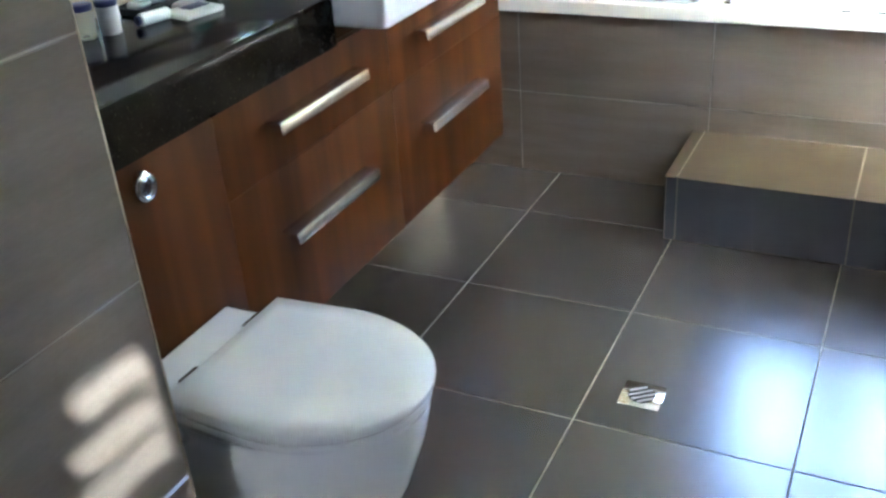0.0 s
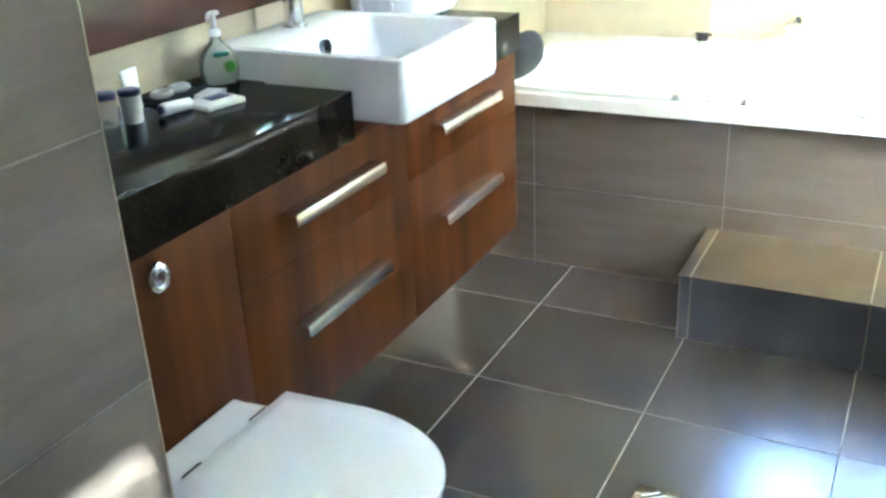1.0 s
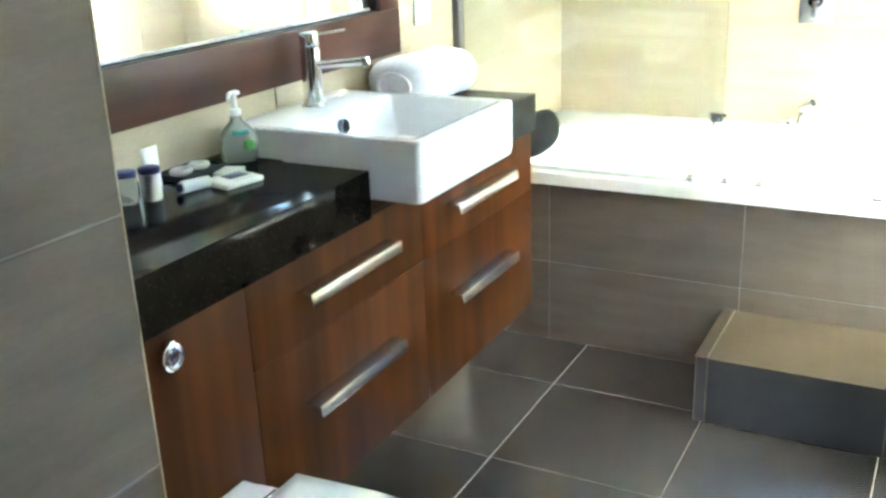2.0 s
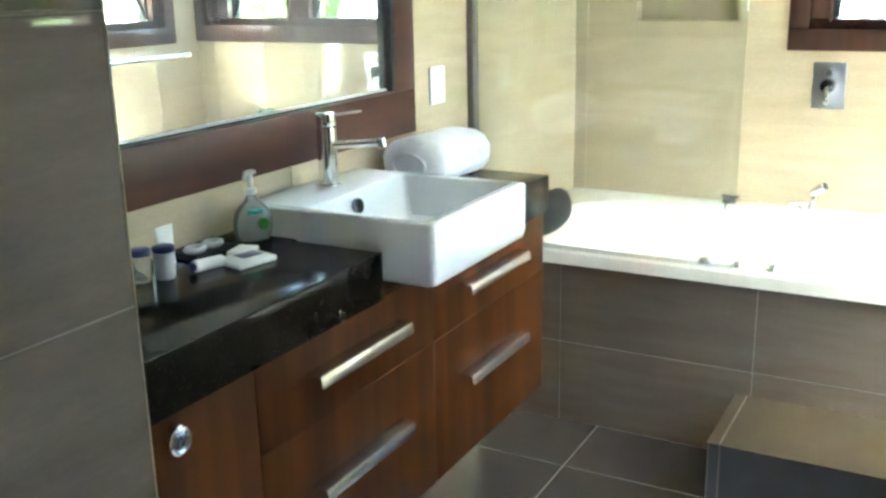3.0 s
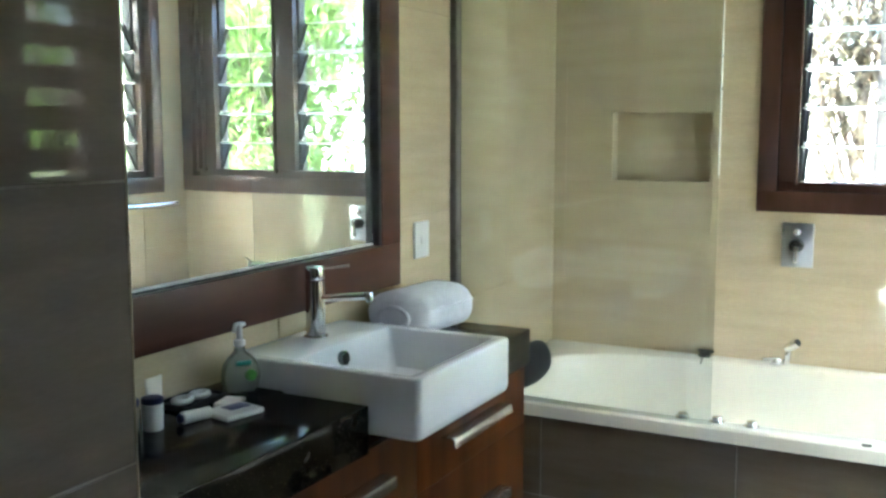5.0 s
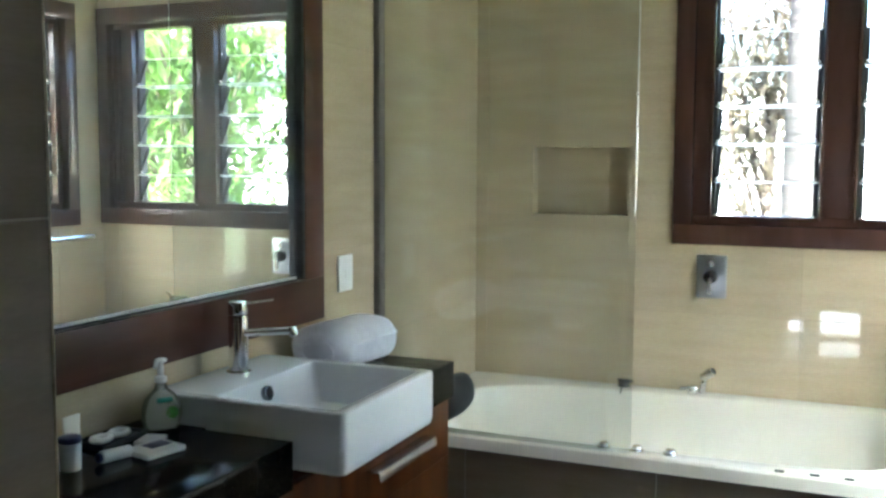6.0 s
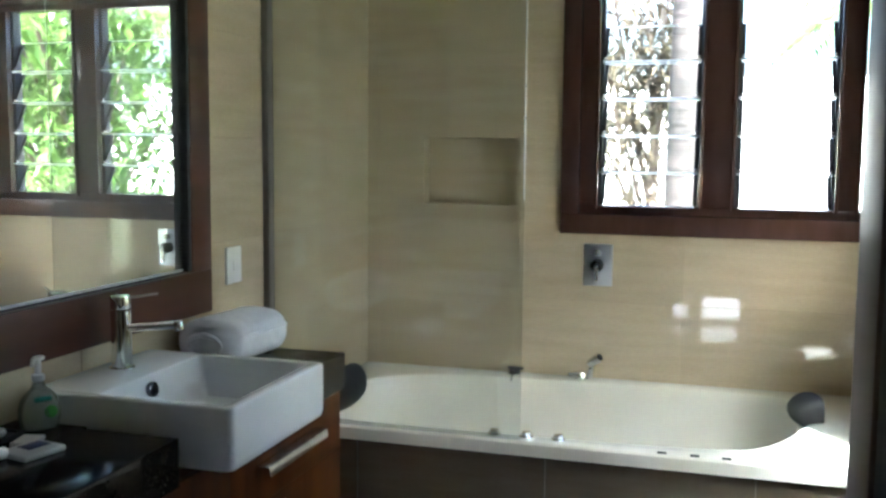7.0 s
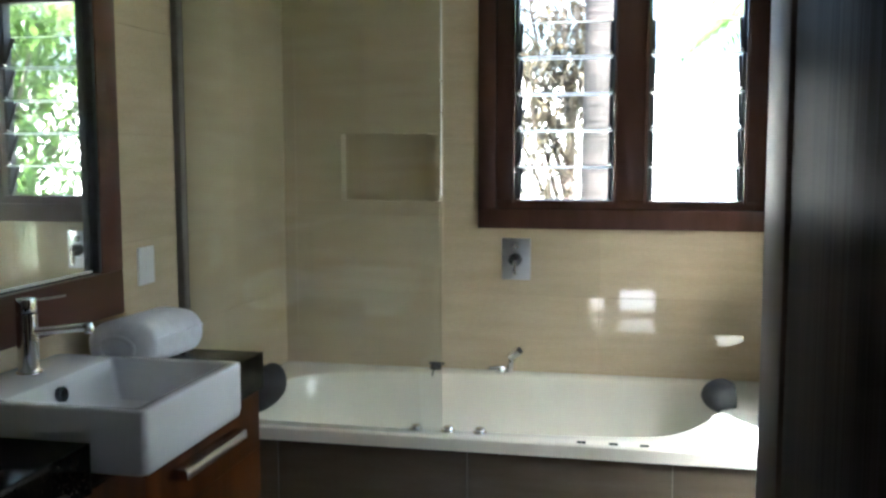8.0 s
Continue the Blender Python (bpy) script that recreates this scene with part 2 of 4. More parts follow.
def by_angle(points, centre, n=72):
    """A closed outline resampled at even angles round its centre."""
    c = Vector(centre)
    out = []
    segs = list(zip(points, list(points[1:]) + [points[0]]))
    for i in range(n):
        a = 2 * math.pi * (i + 0.5) / n
        d = Vector((math.cos(a), math.sin(a)))
        best = None
        for p, q in segs:
            p, q = Vector(p) - c, Vector(q) - c
            e = q - p
            den = d.x * e.y - d.y * e.x
            if abs(den) < 1e-9:
                continue
            t = (p.x * e.y - p.y * e.x) / den
            u = (p.x * d.y - p.y * d.x) / den
            if t > 0 and -1e-6 <= u <= 1 + 1e-6 and (best is None or t > best):
                best = t
        out.append(c + d * best)
    return out


def rect_minus(rect, holes):
    """Splits a rectangle (a0, b0, a1, b1) into rectangles round the holes."""
    todo = [rect]
    for h in holes:
        rest = []
        for a0, b0, a1, b1 in todo:
            c0, d0, c1, d1 = max(a0, h[0]), max(b0, h[1]), min(a1, h[2]), min(b1, h[3])
            if c0 >= c1 or d0 >= d1:
                rest.append((a0, b0, a1, b1))
                continue
            rest += [r for r in ((a0, b0, a1, d0), (a0, d1, a1, b1), (a0, d0, c0, d1), (c1, d0, a1, d1)) if r[2] - r[0] > 0.004 and r[3] - r[1] > 0.004]
        todo = rest
    return todo


def tile_grid(parent, material, area, size, origin, plane, at, out, holes=(), joint=0.003, thick=0.0015):
    """Lays tiles as pieces on a plane: plane "x", "y" or "z" is the axis of its normal, at its place, out its direction."""
    (a0, b0, a1, b1), (w, h), (oa, ob_) = area, size, origin
    shared = {}
    i = math.floor((a0 - oa) / w)
    while oa + i * w < a1:
        j = math.floor((b0 - ob_) / h)
        while ob_ + j * h < b1:
            cell = (max(a0, oa + i * w + joint / 2), max(b0, ob_ + j * h + joint / 2), min(a1, oa + (i + 1) * w - joint / 2), min(b1, ob_ + (j + 1) * h - joint / 2))
            j += 1
            if cell[2] - cell[0] < 0.006 or cell[3] - cell[1] < 0.006:
                continue
            for r in rect_minus(cell, holes):
                key = (round(r[2] - r[0], 3), round(r[3] - r[1], 3))
                if key not in shared:
                    half = (key[0] / 2, key[1] / 2)
                    lo = {"x": (0, -half[0], -half[1]), "y": (-half[0], 0, -half[1]), "z": (-half[0], -half[1], 0)}[plane]
                    hi = {"x": (thick, half[0], half[1]), "y": (half[0], thick, half[1]), "z": (half[0], half[1], thick)}[plane]
                    shared[key] = mesh_of("tile", box(lo, hi, 0.0012, segments=1), material)
                t = new("tile", shared[key])
                ca, cb = (r[0] + r[2]) / 2, (r[1] + r[3]) / 2
                t.location = {"x": (at, ca, cb), "y": (ca, at, cb), "z": (ca, cb, at)}[plane]
                if out < 0:
                    t.location["xyz".index(plane)] -= thick
                t.parent = parent
        i += 1


def wall(name, lo, hi, axis, holes, material, label):
    """A wall slab with openings right through it. axis: its normal."""
    k = "xyz".index(axis)
    free = [i for i in range(3) if i != k]
    bm = bmesh.new()
    for r in rect_minus((lo[free[0]], lo[free[1]], hi[free[0]], hi[free[1]]), holes):
        a, b = list(lo), list(hi)
        a[free[0]], a[free[1]], b[free[0]], b[free[1]] = r
        box(a, b, bm=bm)
    ob = part(name, bm, material, soft=False)
    return tagged(ob, label, "wall", kind="structure")


# ---- plan ----
RIGHT, BACK, CEIL = 1.95, 1.072, 2.45
T = 0.0015                                      # tile thickness
NIB_X, NIB_Y = 0.64, -1.85
REAR = -3.7
BATH_Y, RIM = 0.183, 0.575
WIN = (0.80, 1.142, 1.94, 2.13)                 # opening of the window over the bath
SIDE = (0.38, 1.142, 0.90, 2.13)               # openings in the right wall
LOW = (-0.40, 0.68, 0.24, 1.70)                # low window beside the step
NEAR = (-0.97, 1.206, -0.535, 2.13)             # window opposite the partition
NICHE = (0.239, 1.229, 0.611, 1.489)
JX, JZ = 0.05, 0.27                             # joints of the 600 x 300 wall tiles

# floor
floor = tagged(part("floor", box((-0.2, REAR - 0.2, -0.12), (RIGHT + 0.2, BACK + 0.2, -0.0015)), M_GROUT_FLOOR, soft=False), "dark grey-brown square tiled floor with pale grout", "floor", kind="structure")
# slot added out of view so that sun streaks fall on the partition
STREAK_SLOT = (1.440, -3.41, 1.566, -3.05)
STREAK_GAPS = (0.0006, 0.0009, 0.0006, 0.0002, 0.0001, 0.0004, 0.0009, 0.0007, 0.0002, 0.00015)
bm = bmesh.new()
for k in range(21):                             # unseen slanted grille, spaced to shape the streaks
    x = STREAK_SLOT[0] + 0.006 * k
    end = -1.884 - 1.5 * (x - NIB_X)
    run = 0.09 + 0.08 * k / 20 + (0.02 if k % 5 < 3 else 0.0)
    box((x, end - run, CEIL + 0.01), (x + 0.006 - STREAK_GAPS[k % 10], end, CEIL + 0.0104), bm=bm)
    box((x - 0.001, STREAK_SLOT[1], CEIL + 0.012), (x + 0.007, end - run, CEIL + 0.0124), bm=bm)
    box((x - 0.001, end, CEIL + 0.012), (x + 0.007, STREAK_SLOT[3], CEIL + 0.0124), bm=bm)
for a0, b0, a1, b1 in rect_minus((-0.2, REAR - 0.2, RIGHT + 0.2, BACK + 0.2), [STREAK_SLOT]):
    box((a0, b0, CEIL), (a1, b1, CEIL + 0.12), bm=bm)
ceiling = tagged(part("ceiling", bm, M_PAINT, soft=False), "plain white painted ceiling with a narrow slot added for light streaks", "ceiling", kind="structure")
wall_left = wall("wall_left", (-0.2, REAR, -0.1), (-T, BACK + 0.2, CEIL), "x", [], M_GROUT, "beige stone tiled wall behind the vanity")
wall_back = wall("wall_back", (-0.2, BACK + T, -0.1), (RIGHT + 0.2, BACK + 0.2, CEIL), "y", [WIN, NICHE], M_GROUT, "beige stone tiled wall with a window and a niche")
wall_right = wall("wall_right", (RIGHT + T, REAR, -0.1), (RIGHT + 0.2, BACK + T, CEIL), "x", [SIDE, LOW, NEAR], M_GROUT, "beige tiled wall with louvred windows")
# low openings added out of view, for bright reflections in the back tiles
wall_rear = wall("wall_rear", (-0.2, REAR - 0.2, -0.1), (RIGHT + 0.2, REAR, CEIL), "y", [(1.22, 0.04, 1.52, 0.22), (0.98, 0.04, 1.09, 0.15)], M_TAUPE, "unseen taupe wall with low openings added for tile reflections")
wall_nib = wall("wall_nib", (NIB_X - 0.12, REAR, 0), (NIB_X - T, NIB_Y - T, CEIL), "x", [], M_GROUT_DARK, "grey-taupe tiled partition wall beside the toilet")

# pale strip that puts the corner's lit edge into colour
tagged(part("trim", box((NIB_X - 0.003, NIB_Y - 0.001, 0.0), (NIB_X + 0.0006, NIB_Y + 0.0008, CEIL), 0.0004), M_GROUT), "thin pale strip for the lit corner edge of the partition", "trim", kind="structure")

# the niche is a shallow tiled box
bm = box((NICHE[0], BACK + 0.062, NICHE[1]), (NICHE[2], BACK + 0.19, NICHE[3]))
tagged(part("niche_back", bm, M_BEIGE, wall_back, soft=False))

# ---- bath ----
bath = thing("bathtub", "cream acrylic built-in spa bathtub with wide deck", "bathtub")
CEN = (0.92, 0.66)
outer = by_angle([(0, BATH_Y - 0.018), (RIGHT, BATH_Y - 0.018), (RIGHT, BACK), (0, BACK)], CEN, 96)
# keep the corners of the deck sharp
for corner in ((0, BATH_Y - 0.018), (RIGHT, BATH_Y - 0.018), (RIGHT, BACK), (0, BACK)):
    i = min(range(96), key=lambda k: (outer[k] - Vector(corner)).length)
    outer[i] = Vector(corner)
inner = by_angle(rounded([(0.09, 0.32), (0.15, 0.236), (0.75, 0.236), (1.19, 0.252), (1.40, 0.275), (1.545, 0.34), (1.70, 0.70), (1.73, 0.90), (1.65, 0.995), (1.18, 1.0), (0.60, 0.985), (0.34, 0.957), (0.17, 0.87), (0.09, 0.78)], 3), CEN, 96)


def shrink(loop, k, dx=0.0):
    c = Vector(CEN)
    return [c + Vector(((p.x - c.x) * k + dx, (p.y - c.y) * k)) for p in loop]


loops = [[(p.x, p.y, RIM - 0.043) for p in outer], [(p.x, p.y, RIM - 0.006) for p in outer]]
inset = [Vector((min(max(p.x, 0.006), RIGHT - 0.006), min(max(p.y, BATH_Y - 0.012), BACK - 0.006))) for p in outer]
loops.append([(p.x, p.y, RIM) for p in inset])
loops.append([(p.x, p.y, RIM + 0.002) for p in shrink(inner, 1.035)])
for k, z in ((1.0, RIM - 0.004), (0.985, RIM - 0.02), (0.965, RIM - 0.10), (0.93, RIM - 0.25), (0.89, RIM - 0.36), (0.82, RIM - 0.41), (0.6, RIM - 0.425), (0.2, RIM - 0.43)):
    loops.append([(p.x, p.y, z) for p in shrink(inner, k)])
tub = smooth(part("tub", loft(loops, close_first=False), M_BATH, bath), 35)
for x in (0.740, 0.839, 0.937):
    bm = rod((x, 0.214, RIM), (x, 0.214, RIM + 0.006), 0.022, sides=20, bevel=0.002)
    rod((x, 0.214, RIM + 0.006), (x, 0.214, RIM + 0.018), 0.015, bm, bevel=0.003)
    part("button", bm, M_CHROME, bath, "round chrome button")
for x in (1.243, 1.335, 1.423):
    part("air_vent", box((x - 0.013, 0.175, RIM), (x + 0.013, 0.187, RIM + 0.005), 0.002), M_RUBBER, bath, "small dark air slot")


def pillow(at, turn, size=(1, 1, 1)):
    """A padded half-round headrest."""
    loops = []
    for i, (w, k) in enumerate(((-0.507, 0.05), (-0.5, 0.25), (-0.485, 0.5), (-0.44, 0.74), (-0.36, 0.91), (-0.2, 1.0), (0.0, 1.03), (0.2, 1.0), (0.36, 0.91), (0.44, 0.74), (0.485, 0.5), (0.5, 0.25), (0.507, 0.05))):
        ring = []
        for j in range(18):
            a = math.pi * j / 17
            ring.append(Vector((0.052 * k * math.sin(a) + 0.004, w * 0.26, 0.068 * k * -math.cos(a))))
        loops.append(ring)
    ob = part("headrest", loft(loops), M_RUBBER)
    ob.matrix_basis = at @ Matrix.Rotation(radians(turn), 4, "Z") @ Matrix.Diagonal((*size, 1))
    return tagged(ob, "padded black rubber headrest on the bath rim", "headrest", "bath headrests")


pillow(Matrix.Translation((0.14, 0.47, RIM + 0.042)), 0, (1, 1, 1.06))
pillow(Matrix.Translation((1.70, 0.72, RIM + 0.026)), 205, (1.5, 0.50, 0.84))

# filler, spout and hand shower on the back of the deck
mixer = thing("bath_mixer", "small chrome lever on the back of the bath deck", "bath tap")
bm = rod((0.625, 1.035, RIM), (0.625, 1.035, RIM + 0.022), 0.026, r2=0.017, bevel=0.006)
part("body", bm, M_GUN, mixer)
part("lever", rod((0.600, 1.03, RIM + 0.026), (0.660, 1.035, RIM + 0.022), 0.006, bevel=0.002), M_GUN, mixer)
part("pin", rod((0.625, 1.02, RIM + 0.016), (0.625, 0.97, RIM - 0.012), 0.003), M_GUN, mixer)
spout = thing("bath_spout", "chrome bath spout and hand shower on the deck", "bath tap")
bm = rod((0.885, 1.02, RIM), (0.885, 1.02, RIM + 0.022), 0.024, bevel=0.004)
part("base", bm, M_CHROME, spout)
part("outlet", rod((0.84, 1.0, RIM + 0.018), (0.90, 1.018, RIM + 0.022), 0.011, bevel=0.003), M_CHROME, spout)
shower = thing("hand_shower", "chrome hand shower leaning in its holder", "hand shower")
bm = rod((0.915, 1.03, RIM), (0.925, 1.028, RIM + 0.06), 0.012, bevel=0.003)
part("holder", bm, M_CHROME, shower)
head = part("head", rod((0.918, 1.0, RIM + 0.066), (0.960, 0.987, RIM + 0.098), 0.014, r2=0.019, bevel=0.005), M_CHROME, shower)
part("face", rod((0.960, 0.987, RIM + 0.098), (0.963, 0.986, RIM + 0.1003), 0.013), M_RUBBER, head, "dark spray face")

# front of the bath and the step before it
bath_front = tagged(part("bath_front", box((0, BATH_Y + T, 0), (RIGHT, BATH_Y + 0.06, RIM - 0.044)), M_GROUT_FLOOR, soft=False), "taupe tiled panel below the bathtub", "bath panel", kind="structure")
STEP = (0.862, -0.172, 0.198)
step = thing("bath_step", "low tiled step with brown top in front of the bath", "step")
part("core", box((STEP[0] + T, STEP[1] + 0.016, 0), (RIGHT, BATH_Y, STEP[2] - T)), M_GROUT_FLOOR, step, soft=False)

# ---- vanity ----
VX, VY0, VY1, VZ0, VZ1 = 0.375, -1.76, -0.130, 0.255, 0.774
vanity = thing("vanity_cabinet", "wall-hung red-brown wooden vanity cabinet with drawers", "cabinet")
part("body", box((0.002, VY0, VZ0 + 0.004), (VX - 0.020, VY1, VZ1), 0.001), M_WOOD, vanity, soft=False)
SEAM1, SEAM2, SEAMZ = -1.368, -0.756, 0.605


def front(name, y0, y1, z0, z1):
    g = 0.0006
    return part(name, box((VX - 0.019, y0 + g, z0 + g), (VX, y1 - g, z1 - g), 0.0012), M_WOOD, vanity)


def bar_handle(parent, y0, y1, z):
    """An angled aluminium pull: a flat ledge with a lip turned down."""
    bm = box((VX, y0, z - 0.004), (VX + 0.036, y1, z), 0.001)
    lip = box((VX + 0.031, y0, z - 0.024), (VX + 0.036, y1, z - 0.001), 0.001)
    for v in lip.verts:                         # the lip leans out a little towards its lower edge
        v.co.x += (z - v.co.z) * 0.12
    join(bm, lip)
    return part("handle", bm, M_ALU, parent, "long brushed aluminium pull")


door = front("door", VY0, SEAM1, VZ0, VZ1)
KN = Vector((VX, -1.563, 0.731))
stud = rod(KN + Vector((0, 0, 0.014)), KN + Vector((0.016, 0, 0.014)), 0.010, bevel=0.003)
part("stud", stud, M_CHROME, door, "chrome stud of the pull")
loops = []
for i in range(32):
    a = 2 * math.pi * i / 32
    c = KN + Vector((0.012, 0.018 * math.cos(a), -0.004 + 0.019 * math.sin(a)))
    d = Vector((0, math.cos(a), math.sin(a)))
    loops.append([c + d * (0.0055 * math.cos(b)) + Vector((0.0055 * math.sin(b), 0, 0)) for b in (2 * math.pi * j / 10 for j in range(10))])
part("ring_pull", loft(loops + [loops[0]], close_first=False, close_last=False), M_CHROME, door, "round chrome ring pull")
part("rosette", rod(KN + Vector((0, 0, -0.004)), KN + Vector((0.004, 0, -0.004)), 0.017, bevel=0.001), M_CHROME, door)
for y0, y1, h0, h1 in ((SEAM1, SEAM2, -1.232, -0.908), (SEAM2, VY1, -0.636, -0.302)):
    bar_handle(front("drawer", y0, y1, SEAMZ, VZ1), h0, h1, 0.708)
    bar_handle(front("drawer", y0, y1, VZ0, SEAMZ), h0, h1, 0.482)

# granite top with a mitred apron, cut out at the front for the basin
CT0, CT1, CX = 0.775, 0.874, 0.388
SY0, SY1 = -0.980, -0.512
counter = thing("countertop", "thick polished black granite countertop on the vanity", "countertop")
r = 0.018
outline = [(0.0, VY0), (CX, VY0), (CX, SY0), (0.17, SY0), (0.17, SY1), (CX, SY1), (CX, VY1 + 0.004), (0.0, VY1 + 0.004)]
bm = bmesh.new()
base_face = bm.faces.new([bm.verts.new((x, y, CT1 - 0.030)) for x, y in outline])
up = bmesh.ops.extrude_face_region(bm, geom=[base_face])
bmesh.ops.translate(bm, verts=[v for v in up["geom"] if isinstance(v, bmesh.types.BMVert)], vec=(0, 0, 0.030))
bmesh.ops.bevel(bm, geom=[e for e in bm.edges if all(v.co.z > CT1 - 0.001 for v in e.verts)], offset=0.002, segments=2, profile=0.5, affect="EDGES")
part("slab", bm, M_GRANITE, counter)
AZ = CT1 - 0.0301
part("apron", box((CX - 0.036, VY0, CT0), (CX, SY0, AZ), 0.0), M_GRANITE, counter)
part("apron", box((CX - 0.036, SY1, CT0), (CX, VY1 + 0.004, AZ), 0.0), M_GRANITE, counter)
part("end_apron", box((0.0, VY1 - 0.030, CT0), (CX - 0.037, VY1 + 0.004, AZ), 0.0), M_GRANITE, counter)
part("cutout_side", box((0.17, SY0 - 0.030, CT0), (CX - 0.037, SY0, AZ), 0.0), M_GRANITE, counter)

# basin
SX0, SX1, B0, B1, BT, BB = 0.022, 0.500, -0.969, -0.523, 0.938, 0.808
basin = thing("wash_basin", "white ceramic square semi-recessed wash basin", "sink")


def square(x0, y0, x1, y1, r, z, k=6):
    pts = []
    for cx, cy, a0 in ((x1 - r, y1 - r, 0), (x0 + r, y1 - r, 90), (x0 + r, y0 + r, 180), (x1 - r, y0 + r, 270)):
        for i in range(k + 1):
            a = radians(a0 + 90 * i / k)
            pts.append(Vector((cx + r * math.cos(a), cy + r * math.sin(a), z)))
    return pts


loops = [square(SX0 + 0.01, B0 + 0.008, SX1 - 0.008, B1 - 0.008, 0.02, BB), square(SX0, B0 + 0.002, SX1 - 0.002, B1 - 0.002, 0.02, BB + 0.006),
         square(SX0, B0, SX1, B1, 0.016, BB + 0.02), square(SX0, B0, SX1, B1, 0.014, BT - 0.006), square(SX0 + 0.002, B0 + 0.002, SX1 - 0.002, B1 - 0.002, 0.014, BT - 0.0015),
         square(SX0 + 0.006, B0 + 0.006, SX1 - 0.006, B1 - 0.006, 0.014, BT),
         square(0.178, -0.950, 0.470, -0.546, 0.010, BT - 0.001), square(0.181, -0.947, 0.467, -0.549, 0.011, BT - 0.005),
         square(0.188, -0.940, 0.461, -0.556, 0.013, BT - 0.04), square(0.203, -0.928, 0.450, -0.566, 0.018, BT - 0.095),
         square(0.222, -0.905, 0.435, -0.590, 0.025, BT - 0.108), square(0.30, -0.77, 0.35, -0.73, 0.02, BT - 0.112)]
smooth(part("bowl", loft(loops), M_CERAMIC, basin), 50)
bm = rod((0.186, -0.768, BT - 0.034), (0.1985, -0.768, BT - 0.032), 0.017, bevel=0.002)
part("overflow_ring", bm, M_GUN, basin, "chrome overflow ring")
part("overflow_hole", rod((0.1975, -0.768, BT - 0.032), (0.1995, -0.768, BT - 0.032), 0.0125), M_BLACK, basin)
part("drain", rod((0.325, -0.75, BT - 0.112), (0.325, -0.75, BT - 0.107), 0.028, bevel=0.002), M_CHROME, basin, "chrome drain plug")

tap = thing("basin_tap", "tall chrome pillar mixer tap on the basin", "tap")
TX, TY = 0.094, -0.736
bm = rod((TX, TY, BT), (TX, TY, BT + 0.006), 0.029, bevel=0.002)
rod((TX, TY, BT + 0.006), (TX, TY, BT + 0.135), 0.0225, bm)
part("body", bm, M_CHROME, tap)
part("cap", rod((TX, TY, BT + 0.137), (TX, TY, BT + 0.168), 0.0225, bevel=0.003), M_CHROME, tap)
part("spout", rod((TX, TY, BT + 0.093), (TX + 0.145, TY + 0.01, BT + 0.108), 0.0092), M_CHROME, tap)
part("nozzle", rod((TX + 0.139, TY + 0.01, BT + 0.1165), (TX + 0.144, TY + 0.01, BT + 0.094), 0.0105, bevel=0.002), M_CHROME, tap)
part("lever", rod((TX, TY, BT + 0.160), (TX + 0.070, TY + 0.042, BT + 0.170), 0.0026), M_CHROME, tap)

# ---- mirror and wall fittings ----
mirror = thing("wall_mirror", "large wall mirror in a wide red-brown wooden frame", "mirror")
MY0, MY1, MZ0, MZ1, FW, FX, FR = -1.80, -0.228, 0.988, 2.15, 0.118, 0.034, 0.098
part("glass", box((0.002, MY0 + FW, MZ0 + FW), (0.010, MY1 - FR - 0.012, MZ1 - FW)), M_MIRROR, mirror, "clear silvered glass", soft=False)
for lo, hi in (((0.001, MY0, MZ0), (FX, MY1, MZ0 + FW)), ((0.001, MY0, MZ1 - FW), (FX, MY1, MZ1)), ((0.001, MY0, MZ0 + FW), (FX, MY0 + FW, MZ1 - FW)), ((0.001, MY1 - FR, MZ0 + FW), (FX, MY1, MZ1 - FW))):
    part("frame_board", box(lo, hi, 0.002), M_FRAME, mirror)
part("edge_strip", box((0.011, MY0 + FW, MZ0 + FW), (0.014, MY1 - FR - 0.012, MZ0 + FW + 0.0035), 0.0006), M_RUBBER, mirror, "dark lower edge of the glass")
part("bevel", box((0.0105, MY0 + FW, MZ0 + FW + 0.0045), (0.013, MY1 - FR - 0.016, MZ0 + FW + 0.0105), 0.001), M_EDGE, mirror, "pale bevelled lower edge", soft=False)
# black strip put where the frame's inner reveal lies in shade
part("side_gasket", box((0.0105, MY1 - FR - 0.015, MZ0 + FW + 0.0045), (FX - 0.002, MY1 - FR - 0.001, MZ1 - FW), 0.002), M_RUBBER, mirror, "dark strip for the shaded frame reveal beside the glass")

switch = thing("wall_switch", "white plastic light switch plate on the tiled wall", "switch")
part("plate", box((0.0005, -0.096, 1.042), (0.009, -0.010, 1.150), 0.003), M_PLASTIC, switch)
part("rocker", box((0.008, -0.062, 1.082), (0.0105, -0.044, 1.108), 0.001), M_PLASTIC, switch)

trim = tagged(part("trim", box((0.0, 0.146, RIM + 0.02), (0.022, 0.186, CEIL), 0.003), M_TRIM), "dark upright channel beside the glass screen", "trim", kind="structure")

valve = thing("shower_valve", "square chrome mixer valve plate on the tiled wall", "shower valve")
part("plate", box((0.880, BACK - 0.010, 0.932), (0.989, BACK - 0.0005, 1.091), 0.003), M_SATIN, valve)
part("diverter", rod((0.934, BACK - 0.010, 1.060), (0.934, BACK - 0.030, 1.060), 0.014, bevel=0.003), M_CHROME, valve)
part("knob", rod((0.934, BACK - 0.010, 1.012), (0.934, BACK - 0.052, 1.012), 0.025, bevel=0.004), M_GUN, valve)
part("lever", box((0.926, BACK - 0.064, 0.952), (0.942, BACK - 0.050, 1.012), 0.003), M_CHROME, valve)

